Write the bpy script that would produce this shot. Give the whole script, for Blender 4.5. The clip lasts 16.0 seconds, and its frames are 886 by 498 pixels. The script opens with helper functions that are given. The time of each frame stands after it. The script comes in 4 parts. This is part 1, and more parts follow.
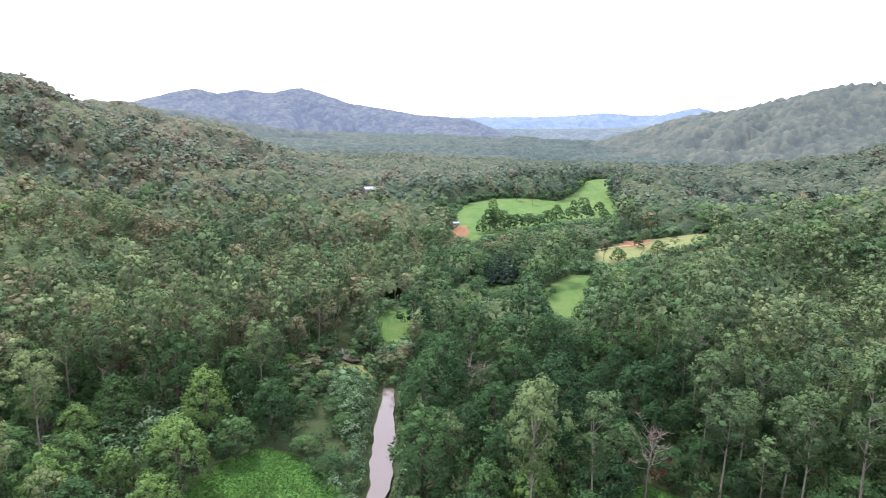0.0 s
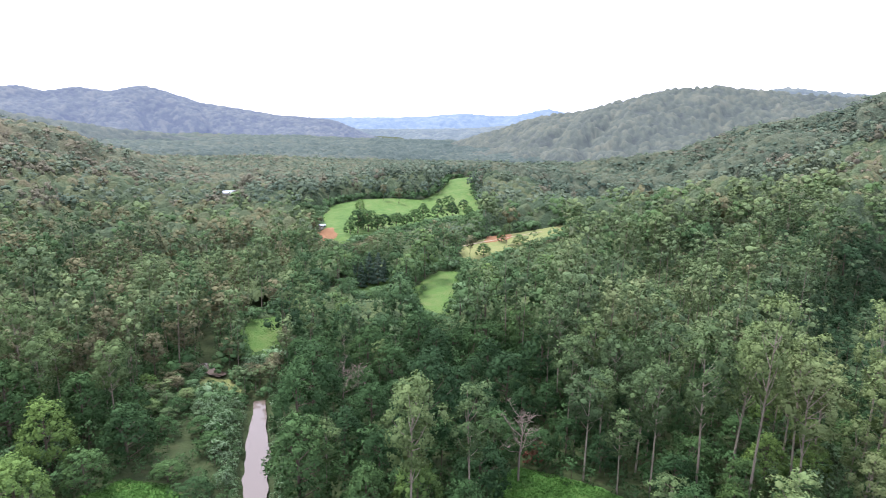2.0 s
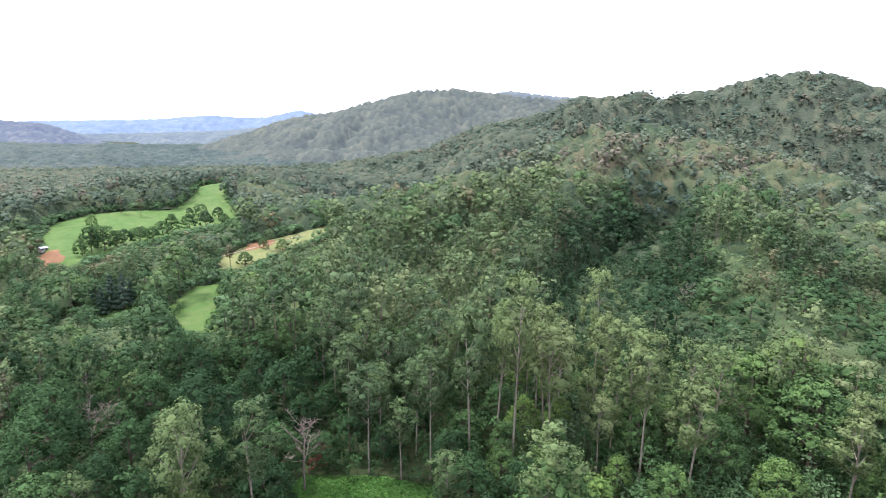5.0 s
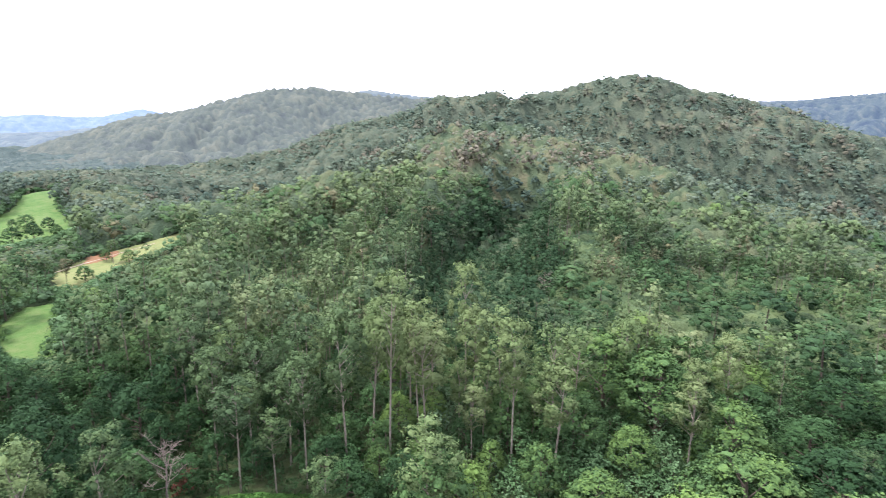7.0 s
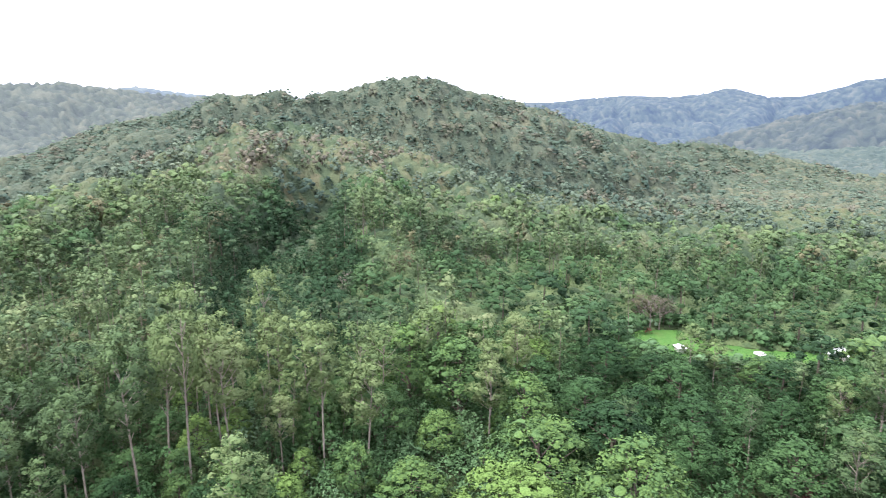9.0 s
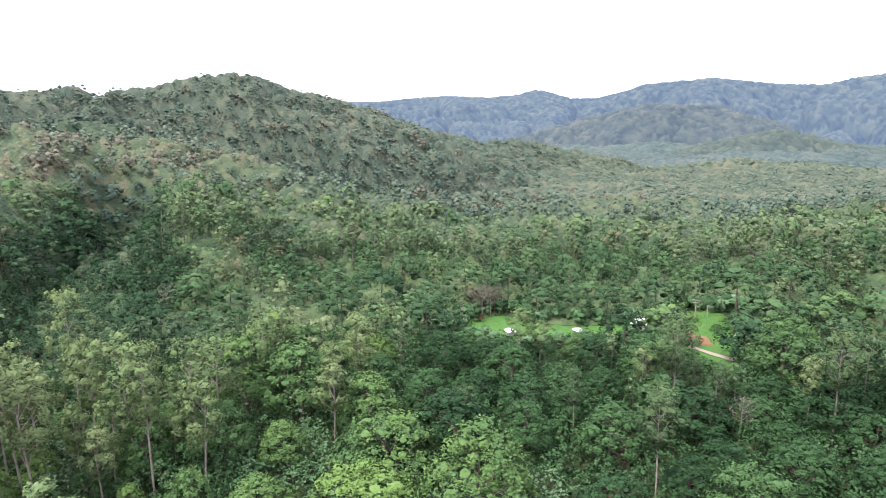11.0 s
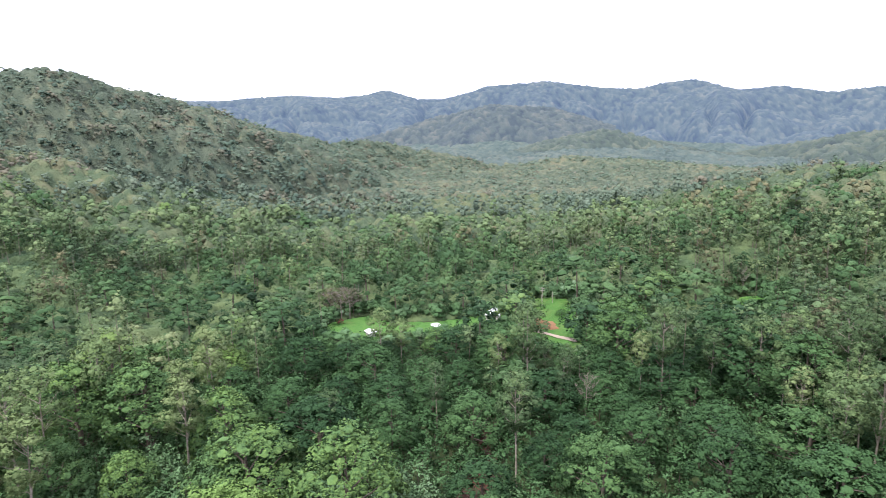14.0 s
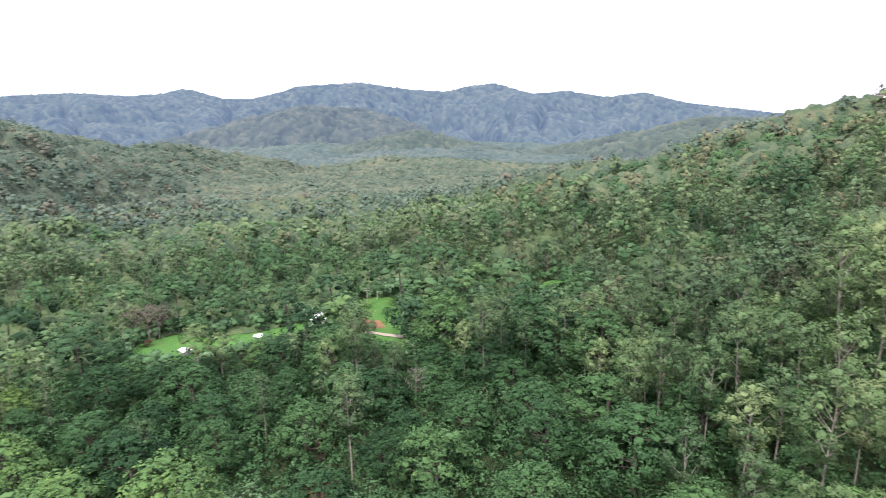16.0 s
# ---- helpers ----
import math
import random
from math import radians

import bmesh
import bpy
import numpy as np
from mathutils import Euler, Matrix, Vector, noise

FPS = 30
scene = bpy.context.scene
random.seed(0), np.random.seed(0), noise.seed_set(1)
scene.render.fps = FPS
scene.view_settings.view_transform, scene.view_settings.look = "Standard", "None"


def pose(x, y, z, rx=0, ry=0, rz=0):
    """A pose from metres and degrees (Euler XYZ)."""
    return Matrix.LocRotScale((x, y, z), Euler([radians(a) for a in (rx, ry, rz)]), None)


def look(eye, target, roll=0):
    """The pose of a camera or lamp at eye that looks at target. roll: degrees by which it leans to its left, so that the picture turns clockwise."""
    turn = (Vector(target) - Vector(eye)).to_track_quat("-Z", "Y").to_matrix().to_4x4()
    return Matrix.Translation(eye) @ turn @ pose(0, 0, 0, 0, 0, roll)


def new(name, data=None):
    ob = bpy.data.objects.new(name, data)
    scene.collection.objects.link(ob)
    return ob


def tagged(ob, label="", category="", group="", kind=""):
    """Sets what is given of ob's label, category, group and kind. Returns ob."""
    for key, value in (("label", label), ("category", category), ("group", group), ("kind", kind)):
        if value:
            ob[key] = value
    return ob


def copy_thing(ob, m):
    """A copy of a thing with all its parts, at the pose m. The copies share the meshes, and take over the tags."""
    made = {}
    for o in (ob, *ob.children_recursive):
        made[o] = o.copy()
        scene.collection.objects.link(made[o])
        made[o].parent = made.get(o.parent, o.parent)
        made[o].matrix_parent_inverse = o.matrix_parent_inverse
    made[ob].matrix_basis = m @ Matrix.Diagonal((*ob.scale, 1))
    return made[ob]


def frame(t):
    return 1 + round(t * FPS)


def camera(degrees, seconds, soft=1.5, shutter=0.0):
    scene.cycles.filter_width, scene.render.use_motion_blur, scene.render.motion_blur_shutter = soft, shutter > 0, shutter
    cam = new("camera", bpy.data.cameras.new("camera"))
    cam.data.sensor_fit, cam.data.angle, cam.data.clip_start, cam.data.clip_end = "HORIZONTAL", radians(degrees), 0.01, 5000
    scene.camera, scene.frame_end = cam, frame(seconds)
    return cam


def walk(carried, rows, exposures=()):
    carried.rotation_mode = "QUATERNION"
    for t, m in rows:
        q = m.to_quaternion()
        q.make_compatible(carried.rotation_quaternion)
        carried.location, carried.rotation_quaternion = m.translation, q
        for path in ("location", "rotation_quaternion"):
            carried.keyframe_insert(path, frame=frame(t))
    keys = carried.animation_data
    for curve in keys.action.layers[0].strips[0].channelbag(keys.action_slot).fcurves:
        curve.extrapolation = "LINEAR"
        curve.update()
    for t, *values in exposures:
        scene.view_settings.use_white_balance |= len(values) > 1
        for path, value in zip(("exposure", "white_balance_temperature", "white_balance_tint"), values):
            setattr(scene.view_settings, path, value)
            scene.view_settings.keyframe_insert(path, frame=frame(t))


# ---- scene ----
EYE = 75.0  # the camera hovers this high over the creek
cam = camera(73.4, 16.0, soft=0.75, shutter=0.4)
TURNS = [(0.0, -1.97, -12.09, -1.93), (0.5, -5.21, -11.98, -1.94), (1.0, -8.44, -11.90, -1.92), (1.5, -11.61, -11.78, -1.94), (2.0, -14.84, -11.64, -1.85), (2.5, -18.27, -11.51, -1.79), (3.0, -22.13, -11.40, -1.68), (3.5, -25.83, -11.27, -1.62), (4.0, -30.47, -11.15, -1.43), (6.5, -46.84, -10.85, -0.56), (7.0, -50.87, -10.87, -0.54), (7.5, -55.91, -10.83, -0.42), (8.0, -61.08, -10.82, -0.29), (8.5, -66.18, -10.85, -0.06), (9.0, -70.63, -10.82, 0.04), (9.5, -74.95, -10.88, 0.20), (10.0, -79.78, -10.92, 0.30), (12.5, -93.27, -11.04, 0.74), (13.0, -95.50, -11.05, 0.73), (13.5, -97.98, -11.06, 0.84), (14.0, -100.94, -11.10, 0.85), (14.5, -104.50, -11.14, 0.85), (15.0, -108.51, -11.18, 0.90), (15.5, -112.97, -11.24, 0.96), (16.0, -118.33, -11.30, 1.07)]
# the clip's camera opens up a little as it turns past the ridge
walk(cam, [(t, pose(0, 0, EYE, 90 + p, r, y)) for t, y, p, r in TURNS],
     exposures=[(0.0, 2.12), (4.0, 2.12), (6.5, 2.22), (7.5, 2.4), (8.5, 2.5), (10.0, 2.4), (12.5, 2.18), (14.0, 2.17), (16.0, 2.19)])

# ---- light ----
scene.view_settings.exposure = 1.25
world = bpy.data.worlds.new("sky")
scene.world = world
world.use_nodes = True
wn, wl = world.node_tree.nodes, world.node_tree.links
sky = wn.new("ShaderNodeTexSky")
sky.sky_type, sky.sun_disc = "NISHITA", False
sky.sun_elevation, sky.sun_rotation, sky.dust_density = radians(62), radians(-35), 5.0
soften = wn.new("ShaderNodeHueSaturation")
soften.inputs["Saturation"].default_value = 0.35
cloud = wn.new("ShaderNodeMix")
cloud.data_type = "RGBA"
cloud.inputs[0].default_value = 0.8
cloud.inputs[7].default_value = (11.9, 11.9, 15.2, 1)
wl.new(sky.outputs[0], soften.inputs["Color"])
wl.new(soften.outputs[0], cloud.inputs[6])
back = wn["Background"]
back.inputs["Strength"].default_value = 0.05
wl.new(cloud.outputs[2], back.inputs["Color"])
sun = new("sun", bpy.data.lights.new("sun", "SUN"))
sun.data.energy, sun.data.angle, sun.data.color = 1.5, radians(12), (1.0, 0.97, 0.93)
sun.matrix_world = look((300 * math.sin(radians(-35)), 300 * math.cos(radians(-35)), 564), (0, 0, 0))


# ---- materials ----
def material(name, rough=0.8, spec=0.3):
    m = bpy.data.materials.new(name)
    m.use_nodes = True
    b = m.node_tree.nodes["Principled BSDF"]
    b.inputs["Roughness"].default_value = rough
    b.inputs["Specular IOR Level"].default_value = spec
    return m, m.node_tree.nodes, m.node_tree.links, b


def ramp(nodes, stops):
    r = nodes.new("ShaderNodeValToRGB")
    e = r.color_ramp.elements
    while len(e) < len(stops):
        e.new(0.5)
    for el, (at, col) in zip(e, stops):
        el.position, el.color = at, (*col, 1)
    return r


def math_node(nodes, links, op, a, b):
    n = nodes.new("ShaderNodeMath")
    n.operation = op
    for k, v in enumerate((a, b)):
        if isinstance(v, (int, float)):
            n.inputs[k].default_value = v
        else:
            links.new(v, n.inputs[k])
    return n.outputs[0]


def noise_node(nodes, links, size, detail=3, rough=0.55):
    g = nodes.new("ShaderNodeNewGeometry")
    n = nodes.new("ShaderNodeTexNoise")
    n.inputs["Scale"].default_value = 1 / size
    n.inputs["Detail"].default_value = detail
    n.inputs["Roughness"].default_value = rough
    links.new(g.outputs["Position"], n.inputs["Vector"])
    return n.outputs["Fac"]


def leaf_material(name, stops, own=0.0, glow=None, through_light=0.14, spray=0.4, relief=0.8, cool=(1.07, 0.98, 1.28)):
    """Foliage: tint per tree or lobe, with two scales of drift over the slope."""
    m, n, l, b = material(name, 0.75, 0.1)
    at = n.new("ShaderNodeAttribute")
    at.attribute_name = "tint"
    f = at.outputs["Fac"]
    if own:
        oi = n.new("ShaderNodeObjectInfo")
        f = math_node(n, l, "ADD", f, math_node(n, l, "MULTIPLY", math_node(n, l, "SUBTRACT", oi.outputs["Random"], 0.5), own))
    big = math_node(n, l, "MULTIPLY", math_node(n, l, "SUBTRACT", noise_node(n, l, 60.0, 2), 0.5), 0.7)
    fine = math_node(n, l, "MULTIPLY", math_node(n, l, "SUBTRACT", noise_node(n, l, 0.9, 2), 0.5), 0.34)
    f = math_node(n, l, "ADD", f, math_node(n, l, "ADD", big, fine))
    r = ramp(n, [(at_, (c[0] * cool[0], c[1] * cool[1], c[2] * cool[2])) for at_, c in stops] if not glow else stops)
    l.new(f, r.inputs[0])
    l.new(r.outputs[0], b.inputs["Base Color"])
    bp = n.new("ShaderNodeBump")
    bp.inputs["Strength"].default_value, bp.inputs["Distance"].default_value = relief, spray
    l.new(noise_node(n, l, spray, 3, 0.6), bp.inputs["Height"])
    l.new(bp.outputs[0], b.inputs["Normal"])
    # haze of the far ranges, laid into the leaf as a faint emission
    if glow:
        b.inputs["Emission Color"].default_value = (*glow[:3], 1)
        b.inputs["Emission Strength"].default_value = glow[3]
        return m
    t = n.new("ShaderNodeBsdfTranslucent")
    l.new(r.outputs[0], t.inputs["Color"])
    mx = n.new("ShaderNodeMixShader")
    mx.inputs[0].default_value = through_light
    l.new(b.outputs[0], mx.inputs[1])
    l.new(t.outputs[0], mx.inputs[2])
    l.new(mx.outputs[0], n["Material Output"].inputs["Surface"])
    return m


def noisy_material(name, stops, size, rough=0.9, bump=0.3, bump_size=0.3, second=8.0):
    m, n, l, b = material(name, rough, 0.2)
    f = math_node(n, l, "ADD", math_node(n, l, "MULTIPLY", noise_node(n, l, size, 5, 0.65), 0.6),
                  math_node(n, l, "MULTIPLY", noise_node(n, l, size * second, 3), 0.4))
    r = ramp(n, stops)
    l.new(f, r.inputs[0])
    l.new(r.outputs[0], b.inputs["Base Color"])
    bp = n.new("ShaderNodeBump")
    bp.inputs["Strength"].default_value = bump
    bp.inputs["Distance"].default_value = bump_size
    l.new(noise_node(n, l, bump_size * 2, 4), bp.inputs["Height"])
    l.new(bp.outputs[0], b.inputs["Normal"])
    return m


BROAD = [(0.0, (0.024, 0.055, 0.02)), (0.35, (0.042, 0.088, 0.029)), (0.7, (0.068, 0.125, 0.04)), (1.0, (0.118, 0.19, 0.046))]
GUM = [(0.0, (0.06, 0.098, 0.044)), (0.4, (0.1, 0.15, 0.06)), (0.75, (0.14, 0.19, 0.075)), (1.0, (0.168, 0.205, 0.088))]
DRY = [(0.0, (0.076, 0.09, 0.052)), (0.45, (0.122, 0.125, 0.072)), (0.8, (0.144, 0.144, 0.086)), (1.0, (0.156, 0.152, 0.097))]
SHRUB = [(0.0, (0.045, 0.095, 0.035)), (0.5, (0.085, 0.15, 0.065)), (1.0, (0.16, 0.235, 0.135))]
STOPS = {"broad": BROAD, "gum": GUM, "dry": DRY, "shrub": SHRUB}
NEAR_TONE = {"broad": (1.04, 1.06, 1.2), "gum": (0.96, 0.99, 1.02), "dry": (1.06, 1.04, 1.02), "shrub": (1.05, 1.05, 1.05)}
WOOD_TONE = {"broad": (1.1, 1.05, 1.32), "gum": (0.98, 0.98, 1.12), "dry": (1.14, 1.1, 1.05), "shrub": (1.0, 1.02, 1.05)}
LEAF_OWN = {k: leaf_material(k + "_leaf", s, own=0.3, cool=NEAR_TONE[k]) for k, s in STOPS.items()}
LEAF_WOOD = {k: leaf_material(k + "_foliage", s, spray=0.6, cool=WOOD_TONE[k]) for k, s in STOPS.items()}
# leaf colours of the far trees, with the blue of distance haze mixed in
HAZE_STOPS = {"broad": [(0, (0.056, 0.09, 0.068)), (0.5, (0.09, 0.13, 0.092)), (1, (0.13, 0.17, 0.112))],
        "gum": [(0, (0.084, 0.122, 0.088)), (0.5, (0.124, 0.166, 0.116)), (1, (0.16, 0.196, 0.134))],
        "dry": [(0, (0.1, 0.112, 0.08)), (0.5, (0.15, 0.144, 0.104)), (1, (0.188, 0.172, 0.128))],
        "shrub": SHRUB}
FAR_LEAF = {k: leaf_material("far_" + k + "_foliage", st, spray=1.2, cool=(0.86, 0.87, 0.88)) for k, st in HAZE_STOPS.items()}
UNDER_LEAF = leaf_material("under_foliage", [(0, (0.04, 0.074, 0.034)), (1, (0.1, 0.142, 0.056))], spray=0.9, relief=1.0, cool=(1.12, 1.05, 1.15))
# far valley and ridge canopies: distance haze put into the leaf colour
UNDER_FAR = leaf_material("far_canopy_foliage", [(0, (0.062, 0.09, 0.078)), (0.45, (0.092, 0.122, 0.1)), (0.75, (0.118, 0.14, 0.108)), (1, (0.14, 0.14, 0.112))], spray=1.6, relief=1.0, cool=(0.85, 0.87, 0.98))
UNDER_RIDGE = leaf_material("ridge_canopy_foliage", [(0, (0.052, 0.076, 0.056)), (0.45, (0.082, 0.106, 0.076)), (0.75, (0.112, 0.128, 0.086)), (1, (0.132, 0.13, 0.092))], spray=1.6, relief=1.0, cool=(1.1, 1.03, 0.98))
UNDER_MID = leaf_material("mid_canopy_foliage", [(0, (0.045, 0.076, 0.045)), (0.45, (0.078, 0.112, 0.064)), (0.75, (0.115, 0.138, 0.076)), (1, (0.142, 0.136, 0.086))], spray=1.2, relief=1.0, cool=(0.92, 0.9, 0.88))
PINE = leaf_material("pine_leaf", [(0, (0.045, 0.092, 0.052)), (1, (0.095, 0.15, 0.085))], own=0.3)
PALE_BARK = noisy_material("pale_bark", [(0.2, (0.11, 0.09, 0.07)), (0.5, (0.21, 0.18, 0.148)), (0.8, (0.34, 0.305, 0.26))], 0.8, 0.8)
MID_BARK = noisy_material("weathered_bark", [(0.2, (0.11, 0.09, 0.07)), (0.8, (0.24, 0.2, 0.165))], 0.8)
DARK_BARK = noisy_material("dark_bark", [(0.2, (0.05, 0.042, 0.034)), (0.8, (0.15, 0.12, 0.095))], 0.6)
DEAD_WOOD = noisy_material("dead_wood", [(0.2, (0.12, 0.095, 0.085)), (0.8, (0.26, 0.215, 0.19))], 0.6)
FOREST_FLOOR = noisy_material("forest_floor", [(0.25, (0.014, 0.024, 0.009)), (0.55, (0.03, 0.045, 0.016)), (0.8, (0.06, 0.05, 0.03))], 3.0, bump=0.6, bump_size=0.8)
GRASS = noisy_material("meadow_grass", [(0.3, (0.034, 0.078, 0.018)), (0.48, (0.066, 0.126, 0.03)), (0.62, (0.1, 0.135, 0.046)), (0.75, (0.13, 0.14, 0.062))], 4.5, bump=0.6, bump_size=0.3, second=6.0)
LUSH = noisy_material("lush_grass", [(0.28, (0.03, 0.082, 0.017)), (0.5, (0.052, 0.128, 0.026)), (0.74, (0.1, 0.128, 0.042))], 1.2, bump=0.8, bump_size=0.3)
LUSH_LEAF = leaf_material("lush_blades", [(0.1, (0.038, 0.11, 0.02)), (0.6, (0.072, 0.175, 0.03)), (1, (0.14, 0.19, 0.055))])
DRY_GRASS = noisy_material("dry_grass", [(0.25, (0.09, 0.13, 0.04)), (0.55, (0.15, 0.165, 0.065)), (0.8, (0.2, 0.165, 0.09))], 2.5, bump=0.5, bump_size=0.25)
RED_EARTH = noisy_material("red_earth", [(0.25, (0.12, 0.062, 0.034)), (0.6, (0.205, 0.11, 0.06)), (0.85, (0.27, 0.165, 0.1))], 0.8)
RED_MUD = noisy_material("red_mud", [(0.25, (0.045, 0.02, 0.014)), (0.7, (0.09, 0.04, 0.03))], 0.8, rough=0.6)
ROAD_DIRT = noisy_material("road_dirt", [(0.25, (0.2, 0.165, 0.125)), (0.8, (0.34, 0.29, 0.23))], 0.7)


# ---- the lie of the land ----
def rad(az, r):
    """Metres east and north of the camera, from a bearing in degrees and a distance."""
    return r * math.sin(radians(az)), r * math.cos(radians(az))


def canopy(pts, trees=16):
    """A crest line from bearing, distance and the angle at which its tree tops stand."""
    return [(*rad(a, r), EYE + r * math.tan(radians(e)) - trees) for a, r, e in pts]


def hash2(ix, iy, seed):
    v = np.sin(ix * 127.1 + iy * 311.7 + seed * 74.7) * 43758.5453
    return v - np.floor(v)


def value_noise(x, y, size, seed):
    x, y = np.asarray(x) / size, np.asarray(y) / size
    ix, iy = np.floor(x), np.floor(y)
    fx, fy = x - ix, y - iy
    fx, fy = fx * fx * (3 - 2 * fx), fy * fy * (3 - 2 * fy)
    a, b = hash2(ix, iy, seed), hash2(ix + 1, iy, seed)
    c, d = hash2(ix, iy + 1, seed), hash2(ix + 1, iy + 1, seed)
    return (a * (1 - fx) + b * fx) * (1 - fy) + (c * (1 - fx) + d * fx) * fy - 0.5


def crest_height(x, y, line, slope, soft=12.0):
    """Height of a ridge whose sides fall away from its crest line at a slope."""
    best = np.full(np.shape(x), -1e4)
    for (ax, ay, az), (bx, by, bz) in zip(line[:-1], line[1:]):
        dx, dy = bx - ax, by - ay
        s = np.clip(((x - ax) * dx + (y - ay) * dy) / (dx * dx + dy * dy), 0, 1)
        d = np.hypot(x - ax - s * dx, y - ay - s * dy)
        best = np.maximum(best, az + s * (bz - az) - slope * (np.sqrt(d * d + soft * soft) - soft))
    return best


def line_distance(x, y, line):
    best = np.full(np.shape(x), 1e6)
    for (ax, ay), (bx, by) in zip(line[:-1], line[1:]):
        dx, dy = bx - ax, by - ay
        s = np.clip(((x - ax) * dx + (y - ay) * dy) / (dx * dx + dy * dy), 0, 1)
        best = np.minimum(best, np.hypot(x - ax - s * dx, y - ay - s * dy))
    return best


# the hill beside the creek: its crest, and the spur in front
CREEK_HILL = (canopy([(-75, 560, 6), (-50, 590, 5.0), (-33.7, 620, 3.2), (-30.2, 640, 1.9), (-27, 660, 1.1), (-22.2, 690, 0.4), (-17.7, 680, -1.2),
             (-14.3, 640, -2.6), (-9.8, 560, -4.8), (-5.6, 480, -6.4), (-2.4, 430, -7.6)]), 0.34, 20)
CREEK_SPUR = (canopy([(-75, 400, 0), (-50, 390, -2.6), (-34.4, 380, -4.0), (-30.8, 370, -4.4), (-28.5, 350, -6.0), (-24.8, 330, -6.8), (-21.3, 290, -9.1),
             (-15.6, 268, -10.1), (-9.9, 225, -12.4)]), 0.3, 14)
# the long forested ridge with its peak, and its low dark end behind the meadow
LONG_RIDGE = (canopy([(8, 930, -3.6), (17.6, 860, -3.0), (22.8, 840, -3.0), (27.6, 820, -2.5), (34, 800, -1.4), (39.8, 780, -0.1), (44.3, 770, 1.8),
             (47.6, 760, 3.4), (51.5, 750, 4.4), (56, 740, 4.5), (60, 730, 4.4), (64.1, 715, 4.8)]), 0.42, 18)
PEAK_RIDGE = (canopy([(64.1, 715, 4.7), (66, 705, 5.3), (67.9, 700, 5.6), (69.8, 700, 5.4), (71.8, 705, 4.6), (74.5, 720, 4.0), (78, 740, 3.2),
             (81.4, 770, 2.3), (84.6, 800, 1.3), (91.4, 860, -0.2), (98.4, 920, -1.2), (104.7, 980, -2.3), (110, 1020, -3.2)]), 0.46, 18)
# the spur that comes forward from it to the fields
FIELD_SPUR = (canopy([(58, 690, 3.1), (54.9, 600, 2.3), (51.7, 530, 1.3), (47.4, 480, -0.3), (43.2, 440, -2.0), (41, 420, -3.2), (35.9, 390, -4.3),
             (31.8, 370, -5.6), (27.4, 350, -7.6), (24, 335, -9.4)]), 0.4, 16)
# its arm into the side valley
VALLEY_ARM = (canopy([(54.9, 600, 2.3), (58, 560, 1.5), (60.2, 540, 0.6), (63.9, 520, -0.9), (67.4, 500, -1.2), (71.4, 480, -2.5), (77, 455, -4.3),
             (83.3, 430, -6.4)]), 0.42, 16)
# the dome's knob and the gum spur that runs down to the glade
GUM_SPUR = (canopy([(51.7, 530, 1.3), (51.5, 470, -0.2), (50.7, 415, -1.6), (46.4, 330, -4.9), (43.8, 250, -8.7), (43.6, 208, -11.4), (46.3, 168, -15.4),
             (49.7, 140, -19.8), (52, 122, -23.5)], 18), 0.5, 12)
# the flank beyond the ravine
RAVINE_FLANK = ([(*rad(61, 540), 62), (*rad(62.5, 430), 46), (*rad(65, 330), 26), (*rad(68, 240), 6)], 0.42, 14)
# the slope across the side valley
FAR_SLOPE = (canopy([(175, 420, 5.4), (163, 450, 4.2), (154.2, 480, 2.5), (151.8, 490, 1.7), (148.1, 500, 0.6), (144, 505, 0.0), (139.6, 500, -1.4),
             (137.3, 495, -2.4), (129.8, 450, -3.4), (124.5, 400, -5.5), (120.7, 340, -7.6), (119, 290, -10.3)]), 0.27, 14)
# the meadow knoll
MEADOW_KNOLL = ([(*rad(4, 480), 11), (*rad(10, 500), 15), (*rad(17, 610), 27), (*rad(24, 640), 30)], 0.12, 12)
FIELD_RISE = ([(*rad(27, 385), 16), (*rad(20, 370), 9)], 0.1, 12)
RIDGES = [CREEK_HILL, CREEK_SPUR, LONG_RIDGE, PEAK_RIDGE, FIELD_SPUR, VALLEY_ARM, GUM_SPUR, RAVINE_FLANK, FAR_SLOPE, MEADOW_KNOLL, FIELD_RISE]
CREEK = [rad(a, r) for a, r in ((-40, 60), (-14, 88), (-5.4, 100), (-3.8, 110), (-3.4, 120), (-3.15, 130), (-2.95, 146), (-2.7, 162), (-3.6, 172), (-6.0, 181), (-7.5, 190), (-7.2, 208),
                                (-5.2, 224), (-1, 240), (4, 262), (8, 310), (3, 400), (0, 520), (-2, 700))]
SIDE_CREEK = [rad(a, r) for a, r in ((-20, 40), (60, 40), (98, 96), (104, 118), (106, 150), (111, 180), (116, 200), (122, 240), (120, 330))]

GULLIES = [
    ([rad(60, 140), rad(57, 195), rad(54.6, 250), rad(55, 310), rad(57, 370), rad(59, 430)], 30, 20),
    ([rad(60.5, 650), rad(64, 605), rad(70, 575), rad(78, 550), rad(88, 570), rad(96, 630)], 40, 40),
    ([rad(53, 660), rad(46, 570), rad(38, 530), rad(30, 560)], 26, 42),
    ([rad(-8, 300), rad(-18, 385), rad(-30, 450), rad(-45, 480)], 16, 42),
    ([rad(-14, 200), rad(-24, 250)], 8, 18),
    ([rad(126, 200), rad(132, 290), rad(139, 400)], 13, 26),
    ([rad(143, 190), rad(147, 300), rad(150, 400)], 12, 24),
    ([rad(34, 240), rad(38, 310), rad(42, 370)], 12, 22),
    ([rad(74, 300), rad(70, 380), rad(68, 450)], 12, 22),
]

